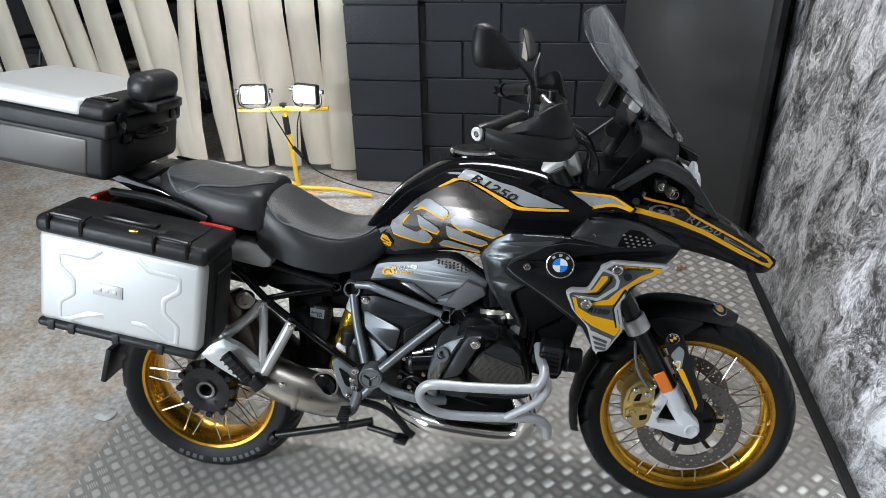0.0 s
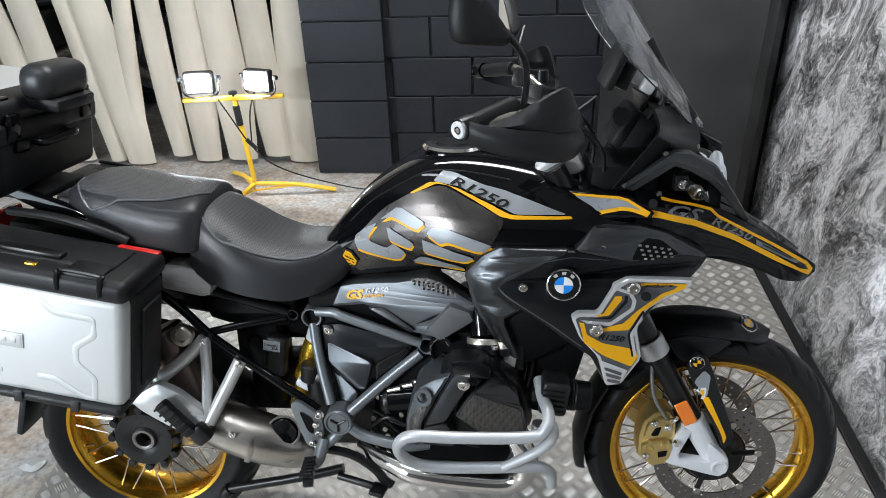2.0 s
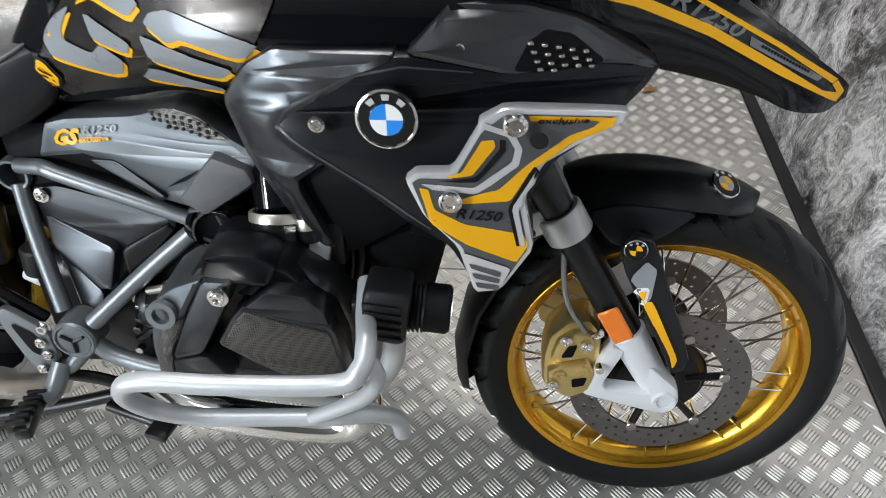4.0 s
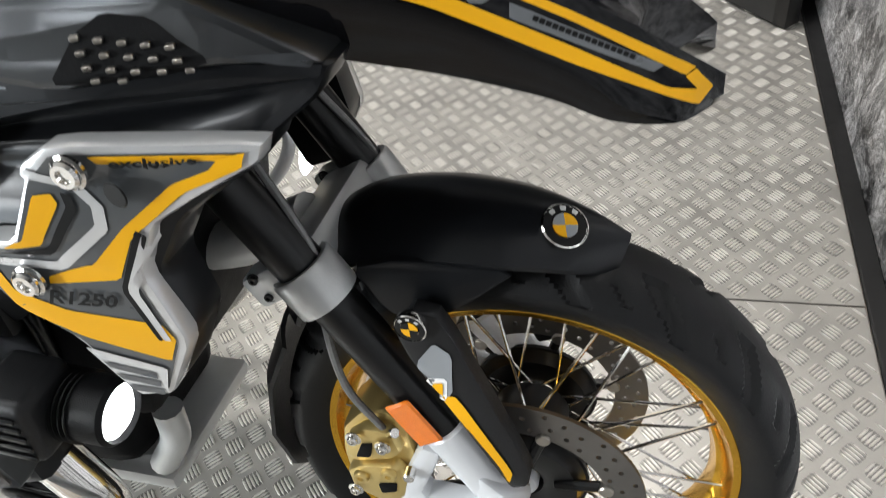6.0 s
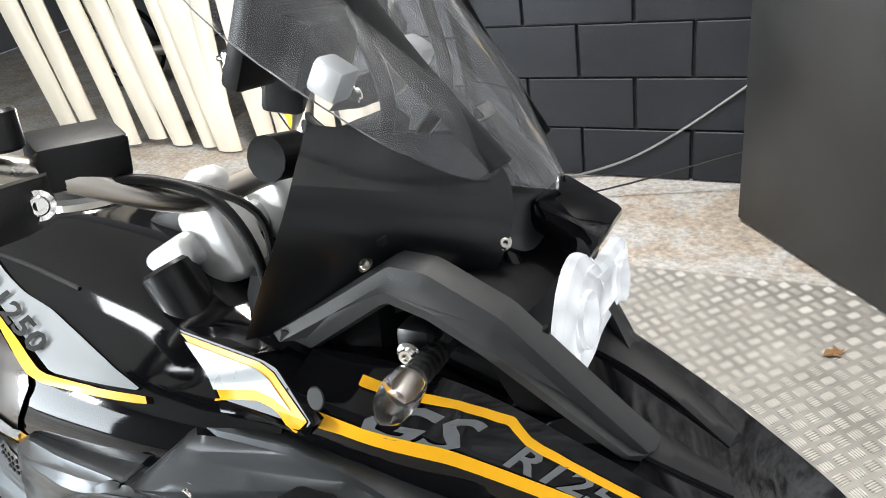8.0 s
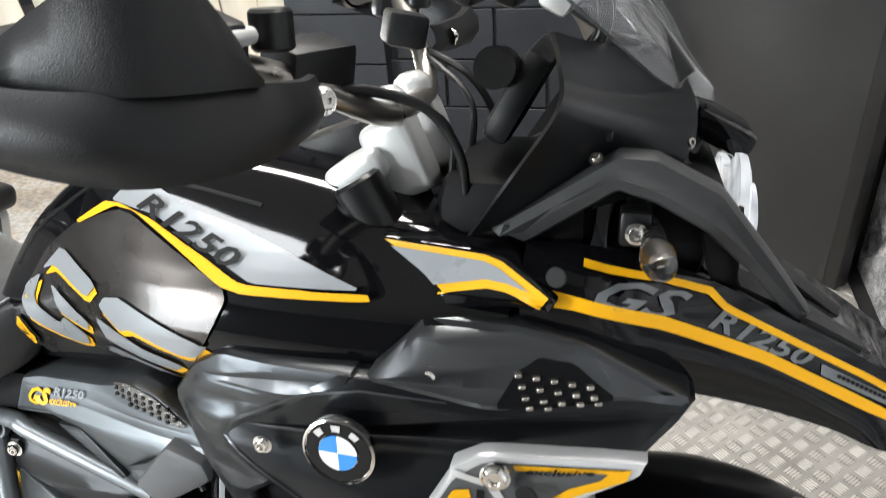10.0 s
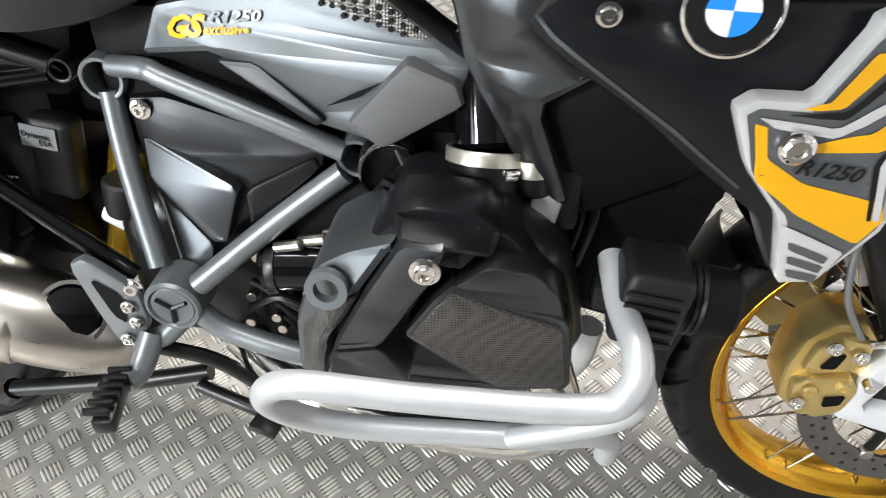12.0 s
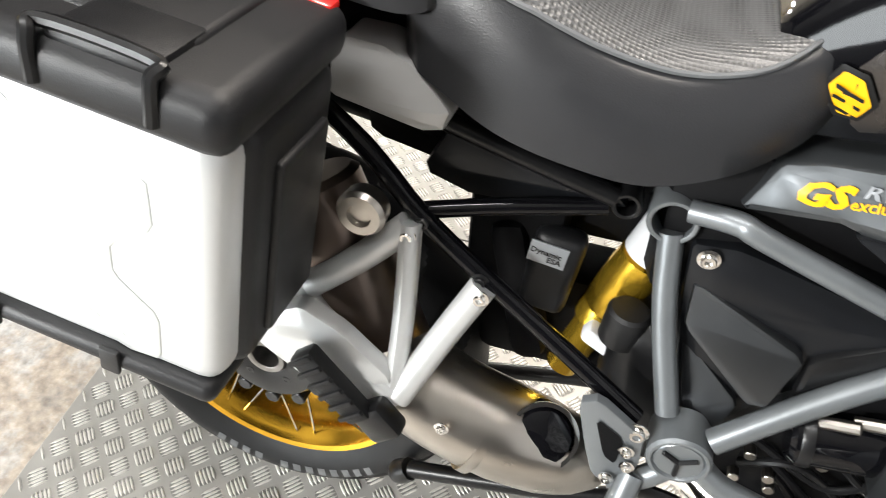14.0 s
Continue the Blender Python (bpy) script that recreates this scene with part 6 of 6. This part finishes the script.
block("upper_clamp", (.07, .19, .035), Matrix.Translation(A + up_ * .86 + [-.005, 0, 0]) @ pose(0, 0, 0, 0, -29, 0), "silver", bike, .012, 3, "cast silver fork clamp")
tube("telelever", [(1.3, 0, .66), (1.2, 0, .62), (1.08, 0, .6)], .03, "silver", bike)
for s in (-1, 1):
    block("bar_riser", (.06, .05, .085), pose(1.125, s * .05, 1.105, 0, -22, 0), "silver", bike, .012, 3, "cast silver bar riser")
    turned("riser_cap", [(0, .012), (.012, .012), (.02, .006), (.022, 0), (.022, -.03)], (1.112, s * .048, 1.165), (-.2, 0, 1), "silver", bike, 20)
tube("handlebar", [(.925, -.395, 1.245), (1.0, -.30, 1.245), (1.065, -.19, 1.210), (1.12, -.09, 1.158), (1.128, 0, 1.152), (1.12, .09, 1.158), (1.07, .19, 1.225), (1.0, .30, 1.262), (.925, .395, 1.245)], .0125, "titan", bike, 14)
for s in (-1, 1):
    rod("grip", (.925, s * .39, 1.245), (1.0, s * .285, 1.262), .018, "rubber", bike, 20)
    turned("bar_end", [(0, -.022), (.014, -.022), (.020, -.019), (.0215, -.012), (.0215, .014)], (.915, s * .405, 1.243), (.6, s * -.8, .12), "dark", bike, 24)
    ring("bar_end_cap", (.901, s * .4235, 1.2405), (.6, s * -.8, .12), .0165, .0075, .004, "white", bike, 24)
    rod("bar_end_screw", (.9005, s * .4235, 1.2405), (.908, s * .414, 1.242), .005, "titan", bike, 8)
    guard = loft("hand_guard", [[(x, s * y, zl), (x + .010, s * (y + .012), (zl * 2 + zt) / 3), (x + .008, s * (y + .012), (zl + 2 * zt) / 3), (x - .002, s * y, zt), (x - .012, s * (y - .008), zt), (x - .006, s * (y - .004), (zl + 2 * zt) / 3), (x - .004, s * (y - .004), (zl * 2 + zt) / 3), (x - .014, s * (y - .008), zl)]
                                for x, y, zl, zt in spline(np.array([(.895, .398, 1.232, 1.256), (.915, .418, 1.222, 1.258), (.96, .43, 1.205, 1.250), (1.02, .43, 1.190, 1.242), (1.07, .415, 1.180, 1.238), (1.105, .375, 1.176, 1.235), (1.125, .325, 1.178, 1.228), (1.125, .27, 1.180, 1.22), (1.117, .235, 1.178, 1.217), (1.107, .205, 1.180, 1.214)]), 4)], "plastic", bike, "grained black hand guard", angle=45)
    wing = [(.965, .415, 1.244, 1.246), (1.0, .422, 1.240, 1.260), (1.045, .42, 1.236, 1.284), (1.085, .41, 1.234, 1.306), (1.108, .385, 1.232, 1.306), (1.122, .355, 1.230, 1.268), (1.128, .34, 1.228, 1.240)]
    loft("guard_wing", [[(x, s * y, zl), (x + .004, s * (y + .006), (zl + zt) / 2), (x - .008, s * (y - .004), zt), (x - .014, s * (y - .010), zt), (x - .004, s * (y - .004), (zl + zt) / 2), (x - .008, s * (y - .008), zl)] for x, y, zl, zt in spline(np.array(wing), 4)], "plastic", guard, angle=45)
    bolt((1.118, s * .226, 1.197), guard, .008, (.8, s * .6, .2))
    block("guard_clamp", (.05, .075, .042), pose(1.075, s * .15, 1.215, 0, 12, s * 25), "plastic", guard, .006)
    block("switch_block", (.06, .05, .05), pose(1.035, s * .25, 1.242, 0, 10, s * 35), "plastic", bike, .01)
    rod("fluid_pot", (1.075, s * .215, 1.235), (1.075, s * .215, 1.268), .018, "dark", bike, 20)
    tube("lever", [(1.07, s * .24, 1.25), (1.05, s * .32, 1.245), (.99, s * .40, 1.235)], .007, "silver", bike, 10)
    zc = 1.435 if s == -1 else 1.392
    xc = .935 if s == -1 else .982
    mir = tube("mirror_stem", [(1.02, s * .285, 1.265), (1.024, s * .30, zc - .125), (1.018, s * .33, zc - .08), (xc + .05, s * .385, zc - .03)], .0065, "dark", bike, 12)
    MO = [(-.05, -.045), (-.058, .0), (-.05, .045), (-.025, .05), (.0, .04), (.055, -.02), (.075, -.045), (.06, -.056), (.02, -.052)]
    mm = pose(xc, s * .42, zc, 0, 0, 222 if s == -1 else -74)
    mo = rounded(MO, .2, 2)
    k = len(mo)
    sgn = -1 if s == -1 else 1
    rr_ = []
    for y_, g in ((.03, .25), (.026, .7), (.012, .95), (0, 1.0), (-.006, .98), (-.004, .9)):
        rr_.append([tuple(mm @ Vector((sgn * a * g, y_, b * g))) for a, b in mo])
    sh2 = loft("mirror_shell", rr_, "plastic", mir, "black mirror housing", caps=True)
    link("mirror_glass", [tuple(mm @ Vector((sgn * a * .9, -.0075, b * .9))) for a, b in mo], [tuple(range(k))], "mirror", mir)
for k, s in enumerate((-1, 1)):
    tube("brake_line", [(1.09, s * .15, 1.192), (1.125, s * .12, 1.186), (1.17, s * .10, 1.165), (1.20, s * .095, 1.12), (1.205, s * .09, 1.06)], .005, "rubber", bike, 10)
    tube("throttle_cable", [(1.08, s * .16, 1.19), (1.13, s * .10, 1.178), (1.18, s * .06, 1.14), (1.18, s * .05, 1.07)], .004, "trim", bike, 8)

# --- front mudguard
MG = []
for th, w, rr0 in ((140, .05, .372), (128, .066, .395), (114, .078, .406), (102, .082, .392), (92, .078, .379), (84, .066, .371), (76, .045, .362), (70, .02, .354)):
    a = radians(th)
    row = []
    for k in np.linspace(-1, 1, 13):
        row.append((FX + (rr0 - .035 * k * k) * math.cos(a), w * k, FZ + (rr0 - .035 * k * k) * math.sin(a)))
    for k in np.linspace(1, -1, 13):
        row.append((FX + (rr0 - .006 - .035 * k * k) * math.cos(a), w * k * .97, FZ + (rr0 - .006 - .035 * k * k) * math.sin(a)))
    MG.append(row)
MG = np.array(MG)
fine = np.array([spline(MG[:, i, :], 4) for i in range(MG.shape[1])]).transpose(1, 0, 2)
mud = loft("front_mudguard", [list(r) for r in fine], "satin", bike, "satin black front mudguard", angle=50)
panel("mudguard_side", [(1.375, -.088, .66), (1.43, -.088, .675), (1.545, -.075, .655), (1.50, -.088, .625), (1.45, -.1, .60), (1.41, -.1, .615)], .015, "satin", mud, .004)
hit, nrm, _, _ = tree_of(mud).ray_cast(Vector((1.584, -.026, 1)), Vector((0, 0, -1)))
roundel(tuple(hit + nrm * .0015), .024, Vector((0, -1, 0)).rotation_difference(nrm).to_matrix().to_4x4(), mud, "yellow", "grey")
hug = []
for th, w in ((146, .06), (160, .066), (176, .066), (190, .05), (196, .02)):
    a = radians(th)
    rr0 = .35
    hug.append([(FX + (rr0 - .02 * k * k) * math.cos(a), w * k, FZ + (rr0 - .02 * k * k) * math.sin(a)) for k in np.linspace(-1, 1, 9)] + [(FX + (rr0 + .006 - .02 * k * k) * math.cos(a), w * k, FZ + (rr0 + .006 - .02 * k * k) * math.sin(a)) for k in np.linspace(1, -1, 9)])
loft("rear_splash_guard", hug, "plastic", mud)

# ---------------------------------------------------------------- luggage, which unclips from the bike
def shell(name, m, size, material, parent, bev, label=""):
    return block(name, size, m, material, parent, bev, 4, label)


def pannier(s):
    t = thing("pannier", "silver aluminium pannier with black lid, clipped to the motorcycle", "pannier", BIKE, "panniers")
    m = pose(-.073, s * .268, .778, 0, 10, 0)
    body = shell("case_body", m @ pose(.004, s * -.014, -.01), (.482, .152, .275), "plastic", t, .02)
    skin = shell("case_skin", m @ pose(0, s * .060, -.010), (.472, .066, .272), "case", t, .022, "brushed silver case skin")
    lid = shell("lid", m @ pose(.004, 0, .146), (.486, .208, .052), "plastic", t, .02, "grained black lid")
    shell("lid_crown", m @ pose(-.01, s * -.01, .168), (.40, .12, .018), "plastic", lid, .008)
    shell("case_foot", m @ pose(0, s * .004, -.15), (.47, .196, .026), "plastic", t, .012)
    shell("front_pad", m @ pose(.246, s * -.02, -.02), (.012, .09, .20), "plastic", body, .005)
    out = s * .0945
    # pressed ridges and the recessed name plate on the outer skin
    for sx in (-1, 1):
        line = [(.05, .116), (.085, .086), (.172, .086), (.172, .045), (.13, .012), (.13, -.03), (.172, -.062), (.172, -.114), (.145, -.114), (.08, -.08), (.04, -.08)]
        w_ = .008
        t_ = np.gradient(np.array(line), axis=0)
        nn = np.stack([-t_[:, 1], t_[:, 0]], 1)
        nn = nn / np.linalg.norm(nn, axis=1, keepdims=True)
        ol = [np.array(q) + w_ * k for q, k in zip(line, nn)] + [np.array(q) - w_ * k for q, k in list(zip(line, nn))[::-1]]
        pts = [m @ Vector((sx * q[0], out, q[1] - .012)) for q in ol]
        panel("pressed_ridge", [(q.x, s * -q.y if s == 1 else q.y, q.z) for q in pts], .004, "ridge", skin, .0018, .12, "", 0, -s)
    block("name_plate", (.085, .004, .036), m @ pose(-.03, out, -.01), "ridge", skin, .001)
    block("name_plate_face", (.078, .004, .029), m @ pose(-.03, out + s * .001, -.01), "case", skin, .001)
    for k in range(3):
        block("plate_mark", (.012, .003, .012), m @ pose(-.052 + .022 * k, out + s * .003, -.01), "ridge", skin, .001)
    # each latch is a staple over the lid's edge, on a raised pad
    for x in (-.15, .145):
        la = block("latch", (.085, .07, .012), m @ pose(x, s * .06, .172), "plastic", t, .005)
        tube("latch_staple", [tuple(m @ Vector((x + a_, s * b_, c_))) for a_, b_, c_ in ((-.046, .104, .138), (-.046, .103, .172), (-.042, .092, .180), (.042, .092, .180), (.046, .103, .172), (.046, .104, .138))], .0055, "dark", la, 8)
    block("handle", (.15, .03, .014), m @ pose(0, s * .03, .180), "dark", t, .005)
    block("lock", (.026, .012, .008), m @ pose(.03, s * .078, .173), "shock", t, .003)
    for x in (-.19, -.13, .0, .13):
        block("foot_clip", (.02, .006, .03), m @ pose(x, s * .103, -.148), "trim", t, .002)
    block("reflector", (.10, .022, .016), m @ pose(.185, s * -.088, .166), "red", t, .004, 2, "red reflector")
    return t


pannier(-1)
pannier(1)

tb = thing("top_box", "silver and black top box with padded backrest on a rack", "top box", BIKE)
m = pose(-.345, 0, 1.18, 0, 9, 0)
shell("box_body", m @ pose(0, 0, -.03), (.42, .42, .17), "plastic", tb, .025)
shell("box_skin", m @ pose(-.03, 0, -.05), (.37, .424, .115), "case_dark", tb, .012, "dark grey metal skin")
shell("box_band", m @ pose(0, 0, .032), (.428, .428, .055), "plastic", tb, .014)
shell("box_lid", m @ pose(0, 0, .078), (.42, .41, .06), "plastic", tb, .025)
shell("lid_skin", m @ pose(-.04, 0, .084), (.35, .414, .058), "case", tb, .02, "silver lid skin")
pad = shell("backrest", pose(-.098, 0, 1.283, 0, 9, 0), (.088, .19, .088), "vinyl", tb, .036, "black padded backrest")
block("pad_base", (.10, .16, .03), pose(-.10, 0, 1.235, 0, 9, 0), "plastic", pad, .008)
for y in (-.15, .15):
    block("latch", (.016, .045, .06), m @ pose(.214, y, .05), "gloss", tb, .006)
    block("hinge", (.06, .05, .014), m @ pose(.165, y, .105), "gloss", tb, .005)
block("lock", (.012, .05, .03), m @ pose(.214, -.12, .0), "dark", tb, .01)
tube("carry_handle", [tuple(m @ Vector(q)) for q in ((.21, -.07, .0), (.235, -.06, .0), (.235, .06, .0), (.21, .07, .0))], .01, "dark", tb, 10)


# ---------------------------------------------------------------- dim motorcycles in the store room
def parked(x, y, turn):
    t = thing("parked_motorcycle", "dark parked motorcycle, half hidden behind the cream strips", "motorcycle", pose(x, y, 0, 0, 0, turn), "bikes in the store room")
    for wx in (0, 1.4):
        w_ = turned("tyre", [(.24, -.05), (.30, -.05), (.32, 0), (.30, .05), (.24, .05), (.24, -.05)], (wx, 0, .32), (0, 1, 0), "rubber", t, 40)
        ring("rim", (wx, -.03, .32), (0, 1, 0), .24, .215, .06, "dark", w_)
        for k in range(5):
            a_ = k * 1.257
            rod("spoke", (wx, 0, .32), (wx + .22 * math.cos(a_), 0, .32 + .22 * math.sin(a_)), .012, "frame", w_, 8)
    loft("body", tube_rings(spline([(.1, 0, .75), (.4, 0, .8), (.8, 0, .92), (1.15, 0, .95), (1.35, 0, .85)], 4), np.interp(np.linspace(0, 1, 17), [0, .3, .6, .85, 1], [.08, .12, .17, .16, .05]), 16), "gloss", t)
    block("engine", (.5, .3, .4), pose(.7, 0, .5), "dark", t, .06)
    tube("fork", [(1.4, -.08, .32), (1.2, -.08, .95)], .03, "frame", t, 10, 0)
    tube("exhaust", [(.8, -.18, .4), (.4, -.2, .3), (.0, -.2, .4)], .05, "titan", t)
    return t


parked(-3.0, 3.6, 25)
parked(-1.7, 3.7, -20)
